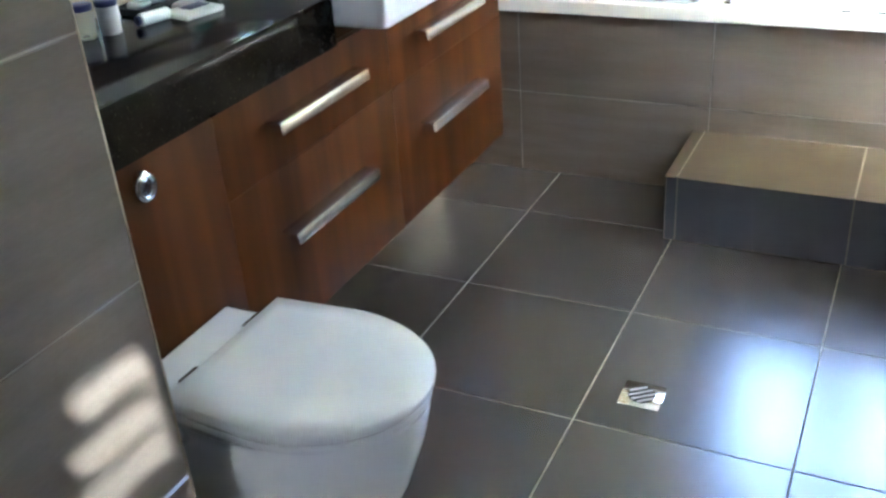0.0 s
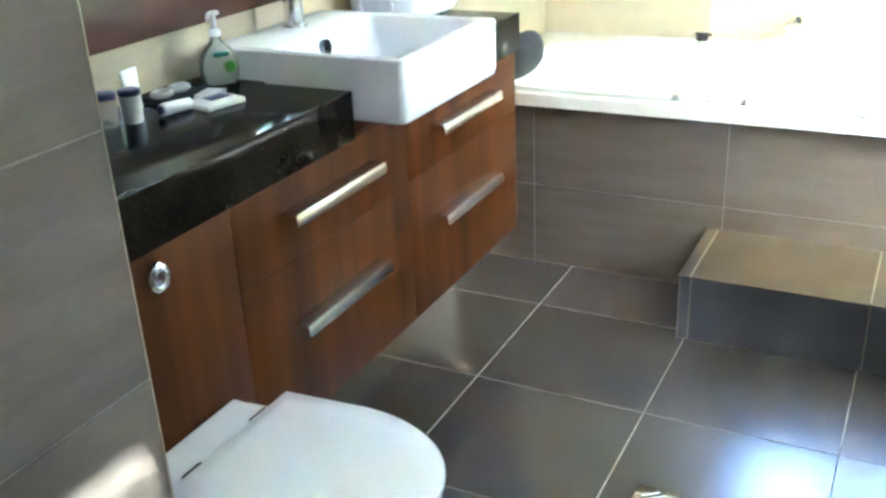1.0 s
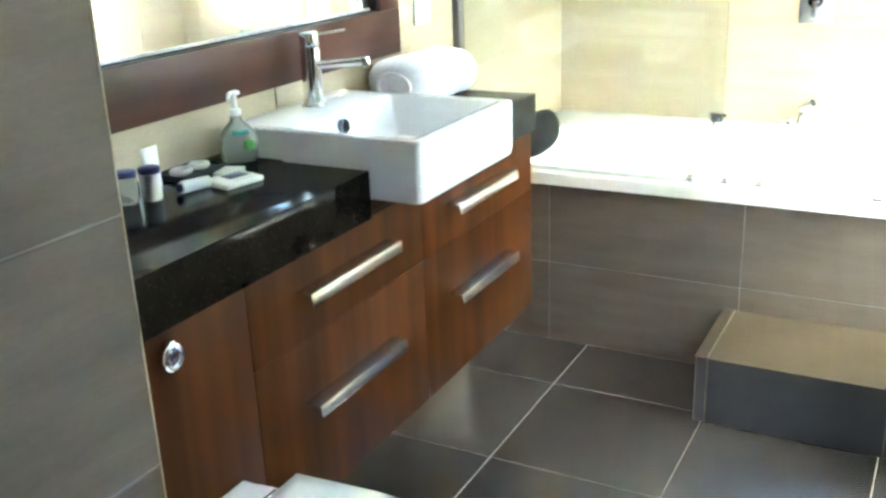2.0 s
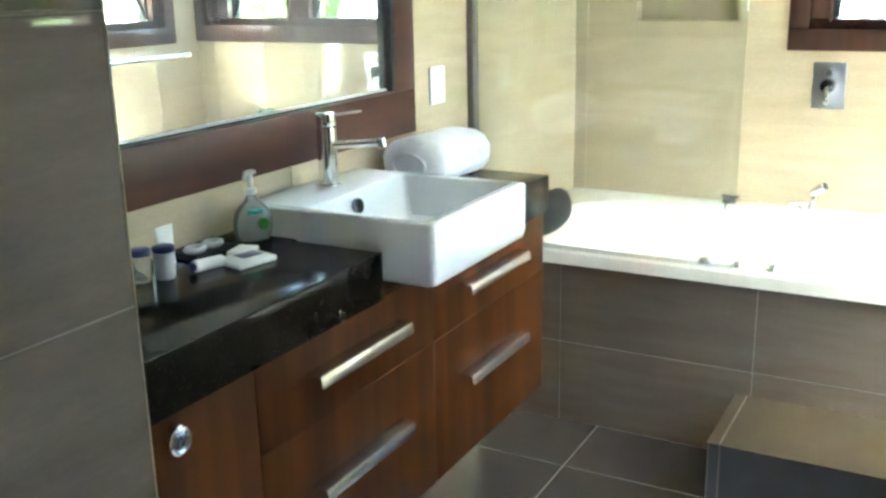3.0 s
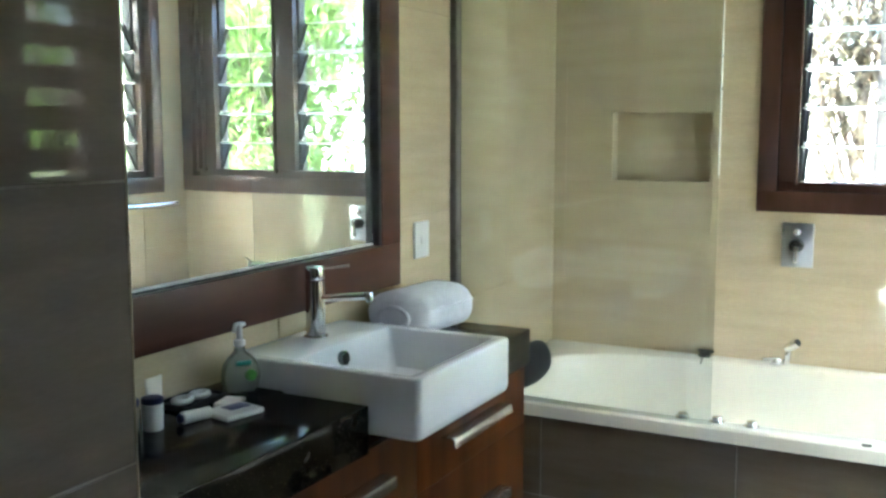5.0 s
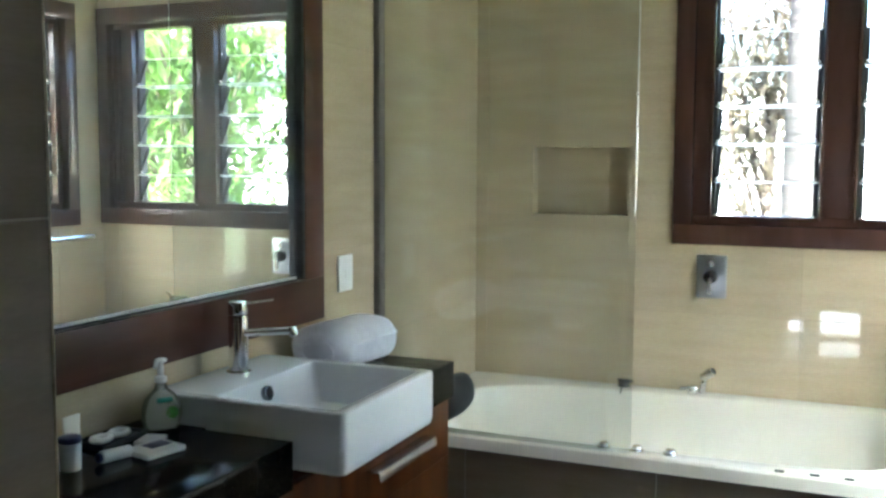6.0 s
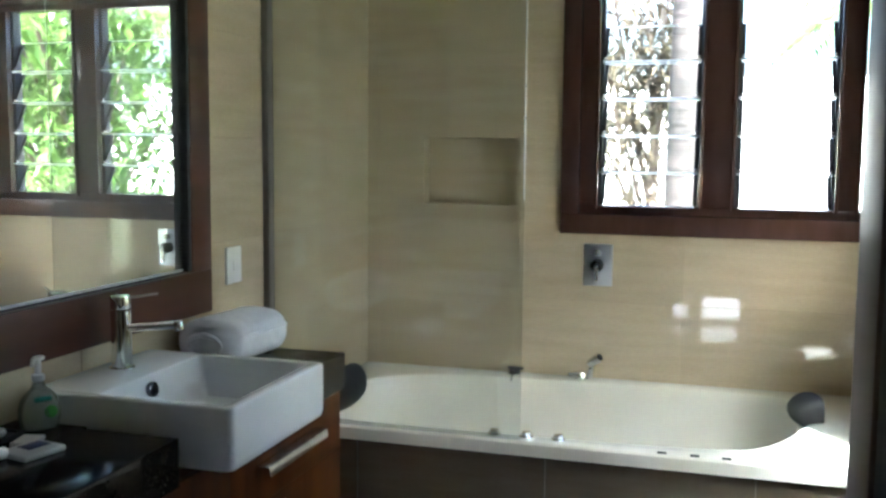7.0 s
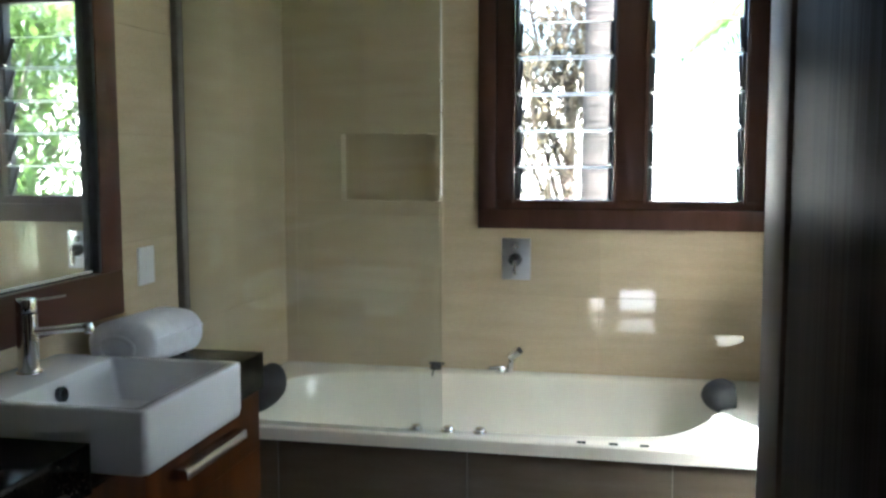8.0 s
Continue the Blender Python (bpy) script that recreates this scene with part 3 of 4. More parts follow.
# fixed glass screen on the front of the bath deck, held in the dark channel on the wall
screen = thing("bath_screen", "frameless clear glass screen standing on the bath deck", "glass screen")
pane = part("pane", box((0.0225, 0.1755, RIM + 0.0025), (0.8265, 0.1805, 2.15), 0.0), M_SCREEN, screen, soft=False)
pane.visible_shadow = False
# pale strip on the upper edge only, where it looks bright
part("ground_edge", box((0.8268, 0.1760, 1.296), (0.8284, 0.1800, 2.15)), M_EDGE, screen, "pale ground glass edge", soft=False)
# two beads added as the glints on the edge
for z in (1.535, 1.625):
    part("glint_clip", box((0.8240, 0.1725, z - 0.004), (0.8300, 0.1835, z + 0.004), 0.001), M_CHROME, screen, "tiny chrome bead for a glint on the glass edge")


# ---- windows ----
def louvre_window(name, opening, panes, axis, at, label, g0=1.236, g1=2.043, louvred=True, pitch=0.138, cover=0.55, blade_mat=None):
    """A timber frame with glass blades. axis: the wall's normal; at: the wall's inner face; panes: spans along the wall."""
    win = thing(name, label, "window", kind="structure")
    a0, z0, a1, z1 = opening

    def slab(n, lo, hi, d0, d1, mat, bevel=0.003, parent=win):
        if axis == "y":
            return part(n, box((lo[0], at + d0, lo[1]), (hi[0], at + d1, hi[1]), bevel), mat, parent)
        return part(n, box((at + d0, lo[0], lo[1]), (at + d1, hi[0], hi[1]), bevel), mat, parent)

    e = 0.013
    slab("sill", (a0 - e, z0 - e), (a1 + 0.008, z0 + 0.062), -0.018, 0.13, M_WINDOW)
    slab("head", (a0 - e, z1 - 0.062), (a1 + 0.008, z1 + e), -0.018, 0.13, M_WINDOW)
    slab("jamb", (a0 - e, z0 + 0.062), (a0 + 0.055, z1 - 0.062), -0.018, 0.13, M_WINDOW)
    slab("jamb", (a1 - 0.055, z0 + 0.062), (a1 + 0.008, z1 - 0.062), -0.018, 0.13, M_WINDOW)
    slab("sash_rail", (a0 + 0.055, z0 + 0.062), (a1 - 0.055, g0), 0.03, 0.10, M_WINDOW)
    slab("sash_rail", (a0 + 0.055, g1), (a1 - 0.055, z1 - 0.062), 0.03, 0.10, M_WINDOW)
    edges = [a0 + 0.055] + [v for p in panes for v in p] + [a1 - 0.055]
    for lo, hi in zip(edges[::2], edges[1::2]):
        slab("mullion", (lo, g0), (hi, g1), 0.02, 0.11, M_WINDOW)
    for p0, p1 in panes:
        for lo, hi in (((p0 - 0.013, g0 - 0.013), (p0, g1)), ((p1, g0 - 0.013), (p1 + 0.013, g1)), ((p0, g0 - 0.013), (p1, g0))):
            slab("bead", lo, hi, 0.010, 0.030, M_WINDOW, 0.003)
        if p1 - p0 < 0.1 or not louvred:
            pane = slab("pane", (p0, g0), (p1, g1), 0.060, 0.064, M_GLASS, 0.0)
            pane.visible_shadow = False
            continue
        for side in (p0, p1 - 0.010):
            slab("channel", (side, g0), (side + 0.010, g1), 0.045, 0.095, M_RUBBER, 0.001)
        n, half = int((g1 - g0) / pitch), pitch * cover
        for i in range(n):
            zc = g0 + pitch * 0.4 + i * pitch
            tilt = Matrix.Rotation(radians(62 if axis == "y" else -62), 4, "X" if axis == "y" else "Y")
            w = (p1 - p0) / 2 - 0.006
            bm = box((-w, -half, -0.0025), (w, half, 0.0025)) if axis == "y" else box((-half, -w, -0.0025), (half, w, 0.0025))
            bm.transform(tilt)
            mid = (p0 + p1) / 2
            bm.transform(Matrix.Translation((mid, at + 0.07, zc) if axis == "y" else (at + 0.07, mid, zc)))
            blade = part("blade", bm, blade_mat or M_GLASS, win, soft=False)
            blade.visible_shadow = blade_mat is not None
            for end in (-half, half) if blade_mat is None else ():
                bm = box((-w, -0.0025, -0.0027), (w, 0.0025, 0.0027)) if axis == "y" else box((-0.0025, -w, -0.0027), (0.0025, w, 0.0027))
                bm.transform(Matrix.Translation((0, end, 0) if axis == "y" else (end, 0, 0)))
                bm.transform(tilt)
                bm.transform(Matrix.Translation((mid, at + 0.07, zc) if axis == "y" else (at + 0.07, mid, zc)))
                part("ground_edge", bm, M_EDGE, blade, "pale ground glass edge", soft=False)
            for side in (p0 + 0.010, p1 - 0.022):       # dark clip gripping each end of the blade, with a bright tip
                s0, s1 = side - mid, side + 0.012 - mid
                ends = ((s0, -half * 0.95, -0.007), (s1, half * 0.95, 0.007))
                tips = ((s0, -half * 0.98, -0.009), (s1, -half * 0.80, 0.009))
                for n_, (lo, hi), mat in (("clip", ends, M_RUBBER), ("clip_tip", tips, M_ALU)):
                    bm = box(lo, hi, 0.0015, segments=1) if axis == "y" else box((lo[1], lo[0], lo[2]), (hi[1], hi[0], hi[2]), 0.0015, segments=1)
                    bm.transform(tilt)
                    bm.transform(Matrix.Translation((mid, at + 0.07, zc) if axis == "y" else (at + 0.07, mid, zc)))
                    part(n_, bm, mat, win)
    return win


louvre_window("window_1", WIN, [(0.923, 1.295), (1.419, 1.762), (1.846, 1.872)], "y", BACK, "dark red-brown timber window with glass louvres over the bath")
louvre_window("window_2", SIDE, [(0.49, 0.80)], "x", RIGHT, "dark red-brown timber window with glass louvres in the side wall")
louvre_window("window_3", LOW, [(-0.33, 0.14)], "x", RIGHT, "low dark timber window with a fixed pane beside the bath step", 0.77, 1.61, False)
louvre_window("window_4", NEAR, [(-0.87, -0.635)], "x", RIGHT, "narrow dark timber window with wooden louvre slats", 1.30, 2.043, True, 0.11, 0.32, M_WINDOW)

# ---- dark door, standing open ----
door_1 = thing("door_1", "dark brown polished wooden door standing open", "door", kind="structure")
DX = 1.56
part("edge_stile", box((DX, -1.465, 0.01), (DX + 0.042, -1.285, 2.10), 0.003), M_STILE, door_1)
part("groove", box((DX + 0.014, -1.492, 0.01), (DX + 0.030, -1.465, 2.10)), M_BLACK, door_1, soft=False)
part("panel", box((DX + 0.002, -2.20, 0.01), (DX + 0.042, -1.492, 2.10), 0.003), M_DOOR, door_1)

# ---- toilet ----
toilet = thing("toilet", "white ceramic toilet with its lid closed", "toilet")


def dee(x0, x1, y, half, z, n=48):
    """A D outline: straight at x0, round at x1."""
    pts = []
    straight = (x1 - x0) * 0.42
    for i in range(n):
        a = -math.pi / 2 + math.pi * i / (n - 1)
        pts.append(Vector((x0 + straight + (x1 - x0 - straight) * math.cos(a) ** 0.92 if math.cos(a) > 0 else x0 + straight, y + half * math.sin(a), z)))
    pts += [Vector((x0, y + half * 0.93, z)), Vector((x0, y - half * 0.93, z))]
    return pts


TLY, TLZ = -1.556, 0.451
lid = [dee(0.472, 0.838, TLY, 0.168, TLZ - 0.022), dee(0.468, 0.844, TLY, 0.172, TLZ - 0.016), dee(0.468, 0.844, TLY, 0.172, TLZ - 0.006), dee(0.472, 0.838, TLY, 0.167, TLZ - 0.001), dee(0.50, 0.80, TLY, 0.13, TLZ + 0.002)]
smooth(part("lid", loft(lid), M_CERAMIC, toilet), 50)
seat = [dee(0.475, 0.832, TLY, 0.164, TLZ - 0.042), dee(0.472, 0.838, TLY, 0.168, TLZ - 0.038), dee(0.472, 0.838, TLY, 0.168, TLZ - 0.026), dee(0.476, 0.832, TLY, 0.164, TLZ - 0.0235)]
smooth(part("seat", loft(seat), M_CERAMIC, toilet), 50)
bowl = [dee(0.395, 0.69, TLY, 0.112, 0.0), dee(0.395, 0.70, TLY, 0.118, 0.02), dee(0.395, 0.735, TLY, 0.132, 0.12), dee(0.392, 0.79, TLY, 0.152, 0.24), dee(0.390, 0.824, TLY, 0.162, 0.34), dee(0.388, 0.836, TLY, 0.166, TLZ - 0.055), dee(0.388, 0.836, TLY, 0.166, TLZ - 0.045)]
smooth(part("bowl", loft(bowl), M_CERAMIC, toilet), 60)
part("hinge_deck", box((0.384, TLY - 0.150, TLZ - 0.052), (0.462, TLY + 0.118, TLZ - 0.012), 0.008, segments=3), M_CERAMIC, toilet)
for dy in (-0.085, 0.085):
    part("hinge", rod((0.464, TLY + dy - 0.022, TLZ - 0.012), (0.464, TLY + dy + 0.022, TLZ - 0.012), 0.007, bevel=0.002), M_CHROME, toilet, "chrome hinge")
part("side_fixing", rod((0.50, TLY - 0.150, TLZ - 0.060), (0.50, TLY - 0.178, TLZ - 0.060), 0.014, bevel=0.003), M_CHROME, toilet, "chrome fixing")

# ---- floor drain ----
drain = thing("floor_drain", "square chrome floor drain with slotted grate", "drain")
part("rim", box((0.956, -0.925, 0.0005), (1.048, -0.838, 0.004), 0.0015), M_CHROME, drain)
part("sump", rod((1.002, -0.8815, 0.003), (1.002, -0.8815, 0.0046), 0.030), M_BLACK, drain)
for k in range(4):
    d = -0.021 + 0.014 * k
    h = math.sqrt(max(0.0, 0.029 ** 2 - d ** 2))
    u, v = Vector((0.6, -0.8, 0)), Vector((0.8, 0.6, 0))
    c = Vector((1.002, -0.8815, 0.0056))
    part("bar", rod(c + u * d - v * h, c + u * d + v * h, 0.0018, sides=8), M_SATIN, drain)

# ---- things on the counter ----
soap = thing("soap_dispenser", "clear pump bottle of pale green hand soap", "soap dispenser")
SP = Vector((0.088, -1.006, CT1))
prof = [(0.034, 0.019, 0.0), (0.038, 0.022, 0.006), (0.042, 0.025, 0.026), (0.041, 0.024, 0.046), (0.036, 0.022, 0.062), (0.025, 0.018, 0.075), (0.014, 0.013, 0.084), (0.010, 0.010, 0.096)]
WAY, OUT = Vector((0.55, 0.835, 0)), Vector((0.835, -0.55, 0))   # broad side, and towards the room
loops = [[SP + WAY * (a * math.cos(t)) + OUT * (b * math.sin(t)) + Vector((0, 0, z)) for t in (2 * math.pi * i / 32 for i in range(32))] for a, b, z in prof]
smooth(part("bottle", loft(loops), M_SOAP, soap), 60)
bm = rod(SP + Vector((0, 0, 0.097)), SP + Vector((0, 0, 0.110)), 0.012, bevel=0.002)
rod(SP + Vector((0, 0, 0.112)), SP + Vector((0, 0, 0.140)), 0.006, bm)
part("pump", bm, M_PLASTIC, soap, "white pump")
bm = box(SP + Vector((-0.008, -0.010, 0.138)), SP + Vector((0.009, 0.012, 0.147)), 0.003)
rod(SP + Vector((0.0, -0.006, 0.1435)), SP + Vector((0.008, -0.024, 0.144)), 0.0042, bm)
rod(SP + Vector((0.008, -0.023, 0.1445)), SP + Vector((0.013, -0.033, 0.135)), 0.0038, bm)
part("nozzle", bm, M_PLASTIC, soap)
c = SP + OUT * 0.023 + Vector((0, 0, 0.064))
bm = rod(c - WAY * 0.016, c + WAY * 0.016, 0.0055, sides=12, bevel=0.001)
part("label_band", bm, M_TEAL, soap, "small teal label")
c = SP + WAY * 0.016 + Vector((0, 0, 0.036))
part("leaf_label", rod(c + OUT * 0.012, c + OUT * 0.0235, 0.0125, bevel=0.001), M_GREEN, soap, "green round label")


def small_bottle(at, body_mat, label):
    b = thing("shampoo_bottle", label, "bottle", "bathroom bottles", at=at)
    prof = [(0.0, 0.0165), (0.002, 0.018), (0.040, 0.0195), (0.050, 0.020)]
    loops = [[(r_ * math.cos(t), r_ * math.sin(t), z) for t in (2 * math.pi * i / 24 for i in range(24))] for z, r_ in prof]
    part("bottle", loft(loops), body_mat, b)
    part("cap", rod((0, 0, 0.050), (0, 0, 0.062), 0.0205, bevel=0.003), M_NAVY, b, "navy blue cap")
    return b


small_bottle((0.094, -1.330, CT1), M_CLEAR, "small clear bottle with navy blue cap")
small_bottle((0.118, -1.294, CT1), M_PLASTIC, "small white bottle with navy blue cap")
tube = thing("lotion_tube", "white plastic tube standing upright by the wall", "tube", at=(0.084, -1.254, CT1))
loops = []
for k in range(8):
    f = k / 7
    loops.append([(0.014 * (1 - f) * math.cos(t) + 0.0015 * math.cos(t), (0.0175 + 0.0045 * f) * math.sin(t), 0.012 + 0.074 * f) for t in (2 * math.pi * i / 24 for i in range(24))])
part("body", loft(loops), M_PLASTIC, tube)
part("cap", rod((0, 0, 0), (0, 0, 0.013), 0.013, bevel=0.002), M_PLASTIC, tube)

tray = thing("soap_tray", "shallow black soap tray by the wall", "tray")
bm = box((0.022, -1.190, CT1), (0.098, -1.060, CT1 + 0.006), 0.002)
for lo, hi in (((0.022, -1.190), (0.027, -1.060)), ((0.093, -1.190), (0.098, -1.060)), ((0.027, -1.190), (0.093, -1.185)), ((0.027, -1.065), (0.093, -1.060))):
    box((*lo, CT1 + 0.004), (*hi, CT1 + 0.012), 0.001, bm)
part("dish", bm, M_RUBBER, tray)


def ring(at, r1, r2, n=24, m=10):
    loops = []
    for i in range(n):
        a = 2 * math.pi * i / n
        loops.append([Vector(at) + Vector(((r1 + r2 * math.cos(b)) * math.cos(a), (r1 + r2 * math.cos(b)) * 1.25 * math.sin(a), r2 * math.sin(b))) for b in (2 * math.pi * j / m for j in range(m))])
    return loft(loops + [loops[0]], close_first=False, close_last=False)


for y in (-1.150, -1.100):
    tagged(part("soap_bar", ring((0.058, y, CT1 + 0.012), 0.015, 0.006), M_PLASTIC), "white ring-shaped soap on the black tray", "soap", "soaps on the tray")

packet = thing("toiletry_packet", "flat white packet with a navy label", "packet")
bm = box((-0.038, -0.046, 0), (0.038, 0.046, 0.011), 0.004, segments=3)
part("sleeve", bm, M_CARD, packet)
part("print", box((-0.026, -0.012, 0.0105), (0.008, 0.036, 0.0118), 0.0004), M_NAVY, packet, "navy blue printed square")
packet.matrix_basis = Matrix.Translation((0.186, -1.148, CT1)) @ Matrix.Rotation(radians(-12), 4, "Z")
card = thing("toiletry_packet", "small flat white packet behind the larger one", "packet")
part("sleeve", box((-0.022, -0.030, 0), (0.022, 0.030, 0.009), 0.003, segments=3), M_CARD, card)
card.matrix_basis = Matrix.Translation((0.135, -1.098, CT1)) @ Matrix.Rotation(radians(14), 4, "Z")
roll = thing("toothpaste_tube", "white toiletry tube lying on the granite", "tube")
part("body", rod((0.144, -1.246, CT1 + 0.012), (0.160, -1.186, CT1 + 0.011), 0.012, r2=0.011, bevel=0.002), M_CARD, roll)
part("cap", rod((0.142, -1.253, CT1 + 0.012), (0.144, -1.246, CT1 + 0.012), 0.009, bevel=0.001), M_NAVY, roll)

# rolled towel at the far end of the counter
towel = thing("rolled_towel", "thick white towel rolled up on the granite", "towel")
sections = []
for k in range(29):
    f = k / 28
    y = -0.425 + 0.282 * f
    end = min(1.0, (min(f, 1 - f) * 7 + 0.42) ** 0.5)
    end = min(end, 1.0)
    ringp = []
    for i in range(48):
        a = 2 * math.pi * i / 48
        ca, sa = math.cos(a), math.sin(a)
        w = 0.092 * end * (abs(ca) ** 0.8) * (1 if ca > 0 else -1)
        h = 0.0615 * end * (abs(sa) ** 0.75) * (1 if sa > 0 else -1)
        wob = 0.004 * noise.noise(Vector((ca * 2, sa * 2, f * 5)))
        ringp.append((0.122 + w * (1 + wob * 8) + 0.02 * f, y, CT1 + 0.062 + h * (1 + wob * 6)))
    sections.append(ringp)
smooth(part("roll", loft(sections), M_TOWEL, towel), 70)
# the loose flap and the spiral of the end
flap = []
for k in range(20):
    f = k / 19
    y = -0.412 + 0.255 * f
    end = min(1.0, (min(f, 1 - f) * 9 + 0.70) ** 0.5)
    flap.append([(0.124 + 0.02 * f + end * q * math.cos(radians(a)), y, CT1 + 0.058 + end * q * 0.63 * math.sin(radians(a))) for a, q in ((20, 0.094), (60, 0.097), (100, 0.099), (140, 0.100), (140, 0.106), (100, 0.106), (60, 0.104), (20, 0.099))])
smooth(part("flap", loft(flap), M_TOWEL, towel), 60)
for q in (0.048,):
    loops = []
    for i in range(36):
        a = 2 * math.pi * i / 36
        c = Vector((0.122 + q * math.cos(a), -0.428, CT1 + 0.058 + q * 0.6 * math.sin(a)))
        d = Vector((math.cos(a), 0, 0.6 * math.sin(a))).normalized()
        loops.append([c + d * (0.007 * math.cos(b)) + Vector((0, 0.006 * math.sin(b), 0)) for b in (2 * math.pi * j / 8 for j in range(8))])
    part("fold", loft(loops + [loops[0]], close_first=False, close_last=False), M_TOWEL, towel)

# towel rail under the side window, seen in the mirror
rail = thing("towel_rail", "chrome towel rail on the side wall", "towel rail")
part("bar", rod((RIGHT - 0.07, 0.25, 1.075), (RIGHT - 0.07, 0.93, 1.075), 0.013), M_CHROME, rail)
for y in (0.30, 0.88):
    part("bracket", rod((RIGHT, y, 1.055), (RIGHT - 0.07, y, 1.07), 0.008), M_CHROME, rail)

# ---- outside ----
ground = tagged(part("ground", box((-60, -60, -0.62), (60, 60, -0.5)), M_SOIL, soft=False), "dry garden ground with patches of grass", "ground", kind="structure")
# paving added as a reflector: bounces sun up to the ceiling
s = Shade("pale_paving", 0.7)
M_PALE = s.colour(s.ramp(s.noise(4.0, detail=6), (0.3, (0.46, 0.44, 0.40)), (0.7, (0.58, 0.56, 0.52)))).bump(s.noise(50.0), 0.2, 0.004).mat
path = tagged(part("path", join(box((2.2, -0.6, -0.49), (7.0, 1.5, -0.45)), box((-3.0, 1.5, -0.49), (7.0, 8.9, -0.45))), M_PALE, soft=False), "added pale stone paving that bounces sunlight into the windows", "paving", kind="structure")
# slab added out of view to brighten what the rear openings reflect
terrace = tagged(part("pavement", box((-2.0, -12.0, -0.49), (5.0, -3.95, -0.44), 0.01), M_PAVING, soft=False), "added grey concrete terrace in full sun behind the low openings", "terrace", kind="structure")
# eave added out of view to cut the sun at the side window
bm = box((-0.9, -2.2, CEIL + 0.13), (RIGHT + 0.36, BACK + 0.35, CEIL + 0.25))
box((RIGHT + 0.36, -0.45, CEIL + 0.13), (RIGHT + 0.95, BACK + 0.35, CEIL + 0.25), bm=bm)
roof_eave = tagged(part("roof_eave", bm, M_PAINT, soft=False), "added white eave, out of view, that keeps sun off the windows", "roof", kind="structure")


# blocker added out of view: no direct sun through the slatted window
bm = box((RIGHT + 0.2, -3.3, 2.16), (RIGHT + 0.43, -0.60, 2.20))
box((RIGHT + 0.43, -3.3, 2.16), (RIGHT + 0.95, -1.30, 2.20), bm=bm)
awning = tagged(part("window_awning", bm, M_PAINT, soft=False), "added flat white sun blocker over the side windows, out of view", "awning", kind="structure")


def leaf(bm, at, way, length, width, droop):
    """One folded, pointed blade."""
    way = way.normalized()
    side = way.cross(Vector((0, 0, 1)))
    side = side.normalized() if side.length > 1e-3 else Vector((1, 0, 0))
    p0 = at
    p1 = at + way * length * 0.5 + Vector((0, 0, -droop * length * 0.2))
    p2 = at + way * length + Vector((0, 0, -droop * length))
    v = [bm.verts.new(p) for p in (p0, p1 + side * width, p2, p1 - side * width, p1 + Vector((0, 0, -width * 0.3)))]
    bm.faces.new((v[0], v[1], v[4]))
    bm.faces.new((v[1], v[2], v[4]))
    bm.faces.new((v[2], v[3], v[4]))
    bm.faces.new((v[3], v[0], v[4]))


def shrub(at, height, spread, count, mat, label, size=0.16, seed=1):
    rnd = random.Random(seed)
    tree = thing("garden_tree", label, "tree", "garden trees", at=at)
    bm = rod((0, 0, 0), (0.06, 0.03, height * 0.55), 0.07, sides=10, r2=0.035)
    tips = []
    for i in range(9):
        a = rnd.uniform(0, 2 * math.pi)
        z0 = height * rnd.uniform(0.15, 0.5)
        tip = Vector((math.cos(a) * spread * rnd.uniform(0.4, 0.9), math.sin(a) * spread * rnd.uniform(0.4, 0.9), z0 + height * rnd.uniform(0.2, 0.5)))
        rod((0.03, 0.015, z0), tip, 0.022, bm, 8, 0.008)
        tips.append((Vector((0.03, 0.015, z0)), tip))
    part("trunk", bm, M_BARK, tree)
    bm = bmesh.new()
    for i in range(count):
        a, b = rnd.choice(tips)
        p = a.lerp(b, rnd.uniform(0.25, 1.15)) + Vector((rnd.gauss(0, 1), rnd.gauss(0, 1), rnd.gauss(0, 0.8))) * spread * 0.22
        way = Vector((rnd.gauss(0, 1), rnd.gauss(0, 1), rnd.gauss(0.1, 0.6)))
        leaf(bm, p, way, size * rnd.uniform(0.6, 1.4), size * rnd.uniform(0.1, 0.2), rnd.uniform(0.1, 0.7))
    part("crown", bm, mat, tree, soft=False)
    return tree


def palm(at, height, fronds, mat, label, seed=1, reach=1.5):
    rnd = random.Random(seed)
    tree = thing("palm", label, "palm", "garden palms", at=at)
    part("trunk", rod((0, 0, 0), (0.05, 0.0, height), 0.10, sides=12, r2=0.07), M_BARK, tree)
    bm = bmesh.new()
    for i in range(fronds):
        a = 2 * math.pi * i / fronds + rnd.uniform(-0.2, 0.2)
        lift = rnd.uniform(0.2, 1.0)
        out = Vector((math.cos(a), math.sin(a), 0))
        pts = []
        for k in range(15):
            f = k / 14
            pts.append(Vector((0.05, 0, height)) + out * reach * f + Vector((0, 0, reach * (lift * f - (0.55 + lift * 0.6) * f * f))))
        for k in range(1, 15):
            d = (pts[k] - pts[k - 1]).normalized()
            side = d.cross(Vector((0, 0, 1))).normalized()
            ln = reach * 0.32 * math.sin(math.pi * (0.12 + 0.85 * k / 15))
            for sgn in (-1, 1):
                leaf(bm, pts[k], side * sgn + d * 0.6, ln, 0.016, 0.45)
                leaf(bm, pts[k].lerp(pts[k - 1], 0.5), side * sgn + d * 0.6, ln, 0.016, 0.4)
    part("crown", bm, mat, tree, soft=False)
    return tree


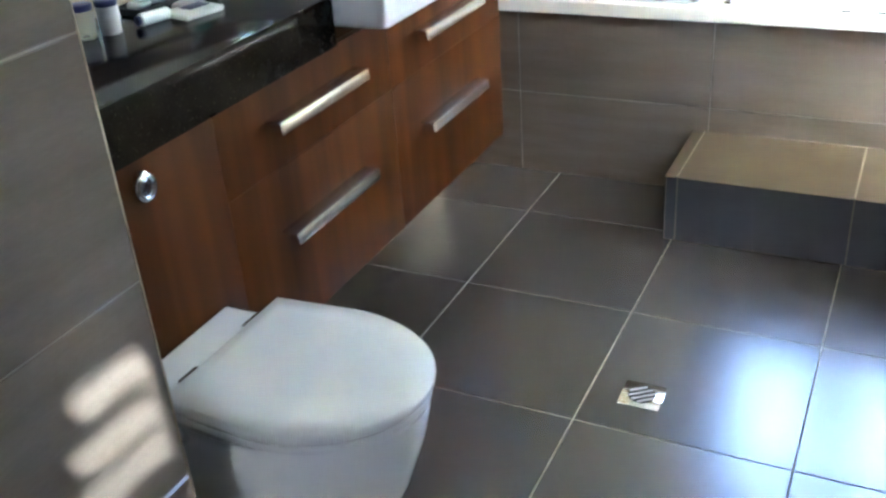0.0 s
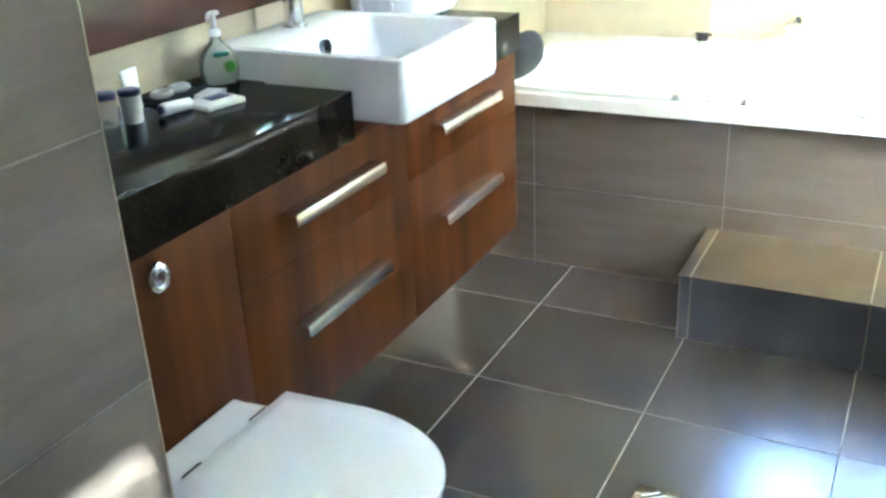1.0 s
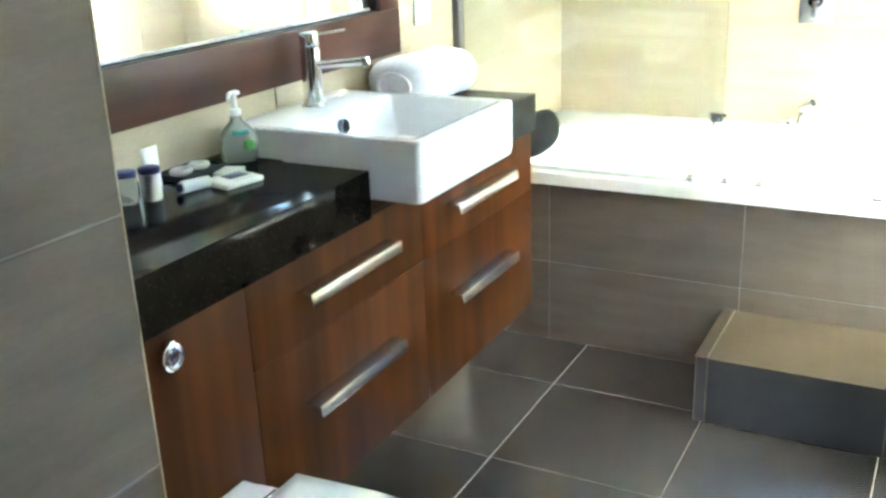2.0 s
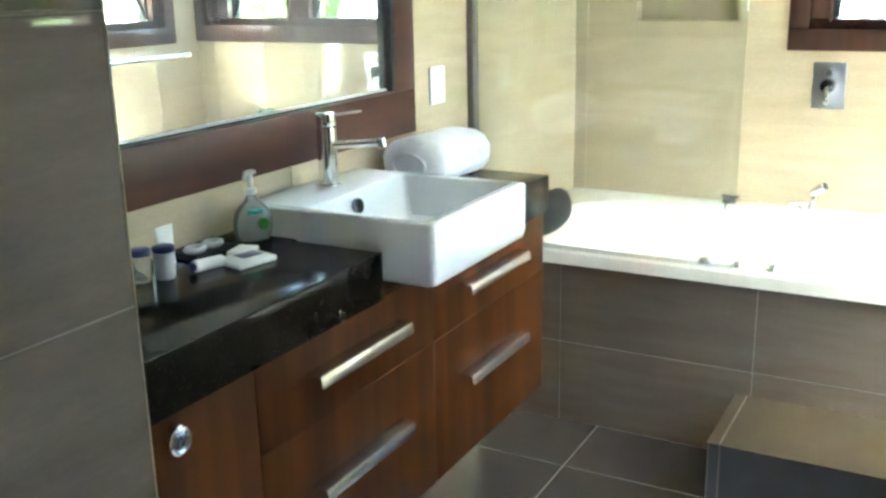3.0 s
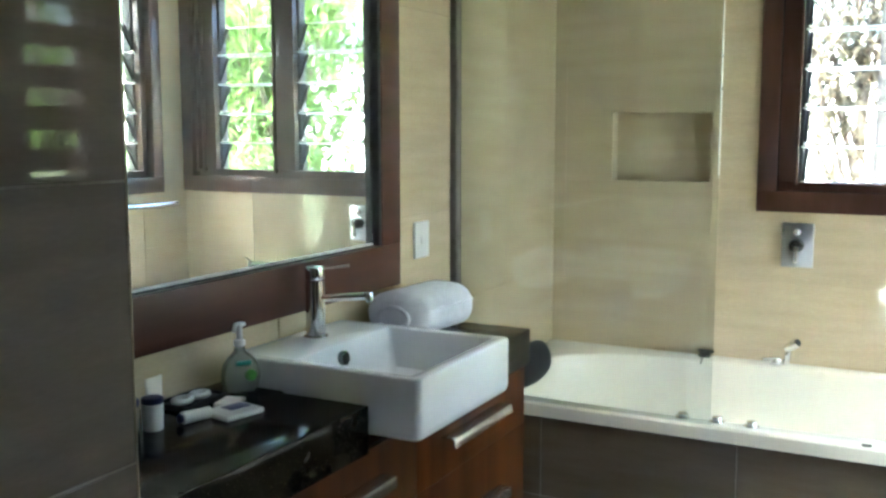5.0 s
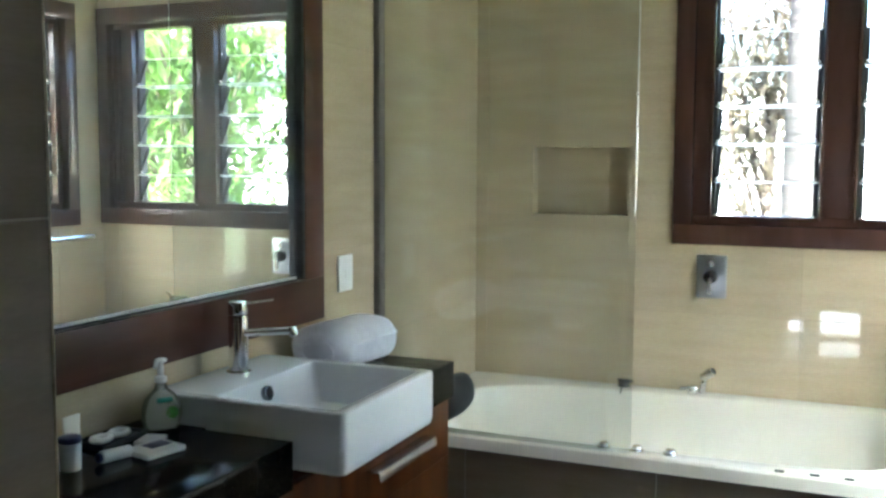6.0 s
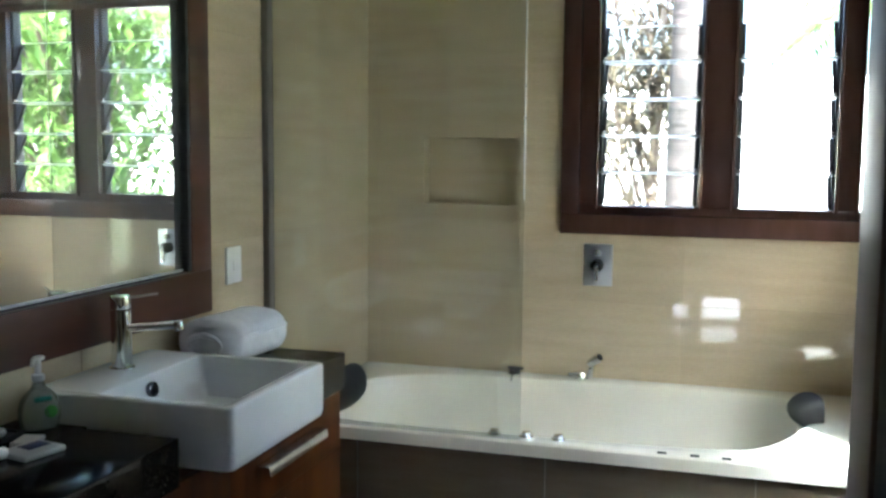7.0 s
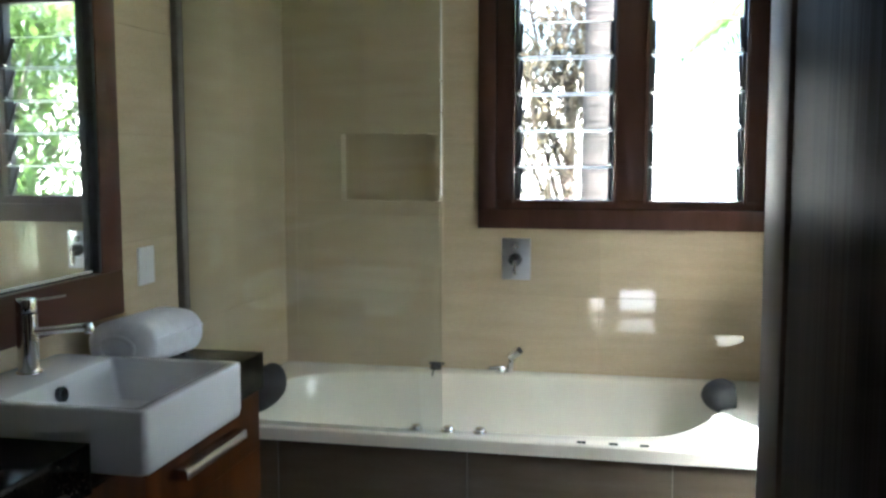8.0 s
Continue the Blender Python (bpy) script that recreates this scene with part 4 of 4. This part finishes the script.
shrub((2.9, 3.1, -0.5), 3.9, 1.0, 2700, M_LEAF, "leafy green garden tree outside the window", 0.17, seed=3)
shrub((3.9, 4.2, -0.5), 4.6, 1.3, 2700, M_LEAF, "leafy green garden tree outside the window", 0.19, seed=4)
shrub((5.2, 4.6, -0.5), 4.6, 1.4, 2400, M_LEAF, "leafy green garden tree outside the window", 0.19, seed=8)
palm((3.4, 2.4, -0.5), 1.6, 13, M_LEAF, "young green palm outside the window", seed=5)
shrub((0.78, 5.2, -0.5), 4.6, 0.78, 2600, M_DRY, "dry brown shrub in the sunlit garden", 0.13, seed=6)
shrub((4.0, -0.35, -0.5), 2.5, 0.8, 800, M_DRY, "dry brown shrub outside the side window", 0.14, seed=21)
shrub((4.4, 0.6, -0.5), 2.3, 0.8, 900, M_LEAF, "low green shrub outside the side window", 0.14, seed=22)
shrub((3.35, 0.62, -0.5), 3.6, 0.62, 1500, M_LEAF, "leafy green garden tree beside the side window", 0.15, seed=23)
# tree added out of view, set aside from the low window's sun
shrub((4.6, -3.6, -0.5), 6.2, 1.1, 850, M_LEAF, "added tall sparse tree beside the paving, out of view", 0.15, seed=31)
palm((2.55, 4.1, -0.5), 3.0, 10, M_LEAF, "tall green palm in the sunlit garden", seed=7, reach=0.95)
# backdrop added so that the view through the panes burns out white
garden_wall = tagged(part("garden_wall", box((-8, 9.0, -0.5), (12, 9.25, 2.3), 0.01), M_PAINT, soft=False), "added pale backdrop wall in full sun behind the garden", "garden wall", kind="structure")
tagged(part("tree_trunk", rod((1.06, 4.3, -0.5), (1.10, 4.3, 3.6), 0.115, sides=16, r2=0.09), M_TRUNK), "bare greyish brown trunk in the garden", "tree trunk")

# ---- tiles, last ----
tile_grid(floor, M_FLOOR, (0.0, REAR, RIGHT, BATH_Y), (0.45, 0.45), (0.436, -0.108), "z", -0.007, 1, joint=0.0034, thick=0.007)
tile_grid(wall_back, M_BEIGE, (0.0, 0.5, RIGHT, CEIL), (0.6, 0.3), (JX, JZ), "y", BACK + T, -1, [WIN, NICHE], 0.0014)
tile_grid(wall_left, M_BEIGE, (VY0, 0.2, BACK, CEIL), (0.92, 0.3), (0.166, JZ), "x", -T, 1, [], 0.0014)
tile_grid(wall_right, M_BEIGE, (-1.8, 0.0, BACK, CEIL), (0.6, 0.3), (0.182, JZ), "x", RIGHT + T, -1, [SIDE, LOW, NEAR], 0.002)
tile_grid(wall_nib, M_NIB, (-3.2, 0.0, NIB_Y - T, CEIL), (0.6, 0.3), (NIB_Y, 0.17), "x", NIB_X - T, 1, [], 0.003)
tile_grid(wall_nib, M_NIB, (NIB_X - 0.12, 0.0, NIB_X, CEIL), (0.6, 0.3), (NIB_X - 0.6, 0.17), "y", NIB_Y - T, 1, [], 0.003)
tile_grid(bath_front, M_TAUPE, (0.0, 0.0, RIGHT, RIM - 0.044), (0.6, 0.3), (0.304, JZ - 0.3), "y", BATH_Y + T, -1, [], 0.0022)
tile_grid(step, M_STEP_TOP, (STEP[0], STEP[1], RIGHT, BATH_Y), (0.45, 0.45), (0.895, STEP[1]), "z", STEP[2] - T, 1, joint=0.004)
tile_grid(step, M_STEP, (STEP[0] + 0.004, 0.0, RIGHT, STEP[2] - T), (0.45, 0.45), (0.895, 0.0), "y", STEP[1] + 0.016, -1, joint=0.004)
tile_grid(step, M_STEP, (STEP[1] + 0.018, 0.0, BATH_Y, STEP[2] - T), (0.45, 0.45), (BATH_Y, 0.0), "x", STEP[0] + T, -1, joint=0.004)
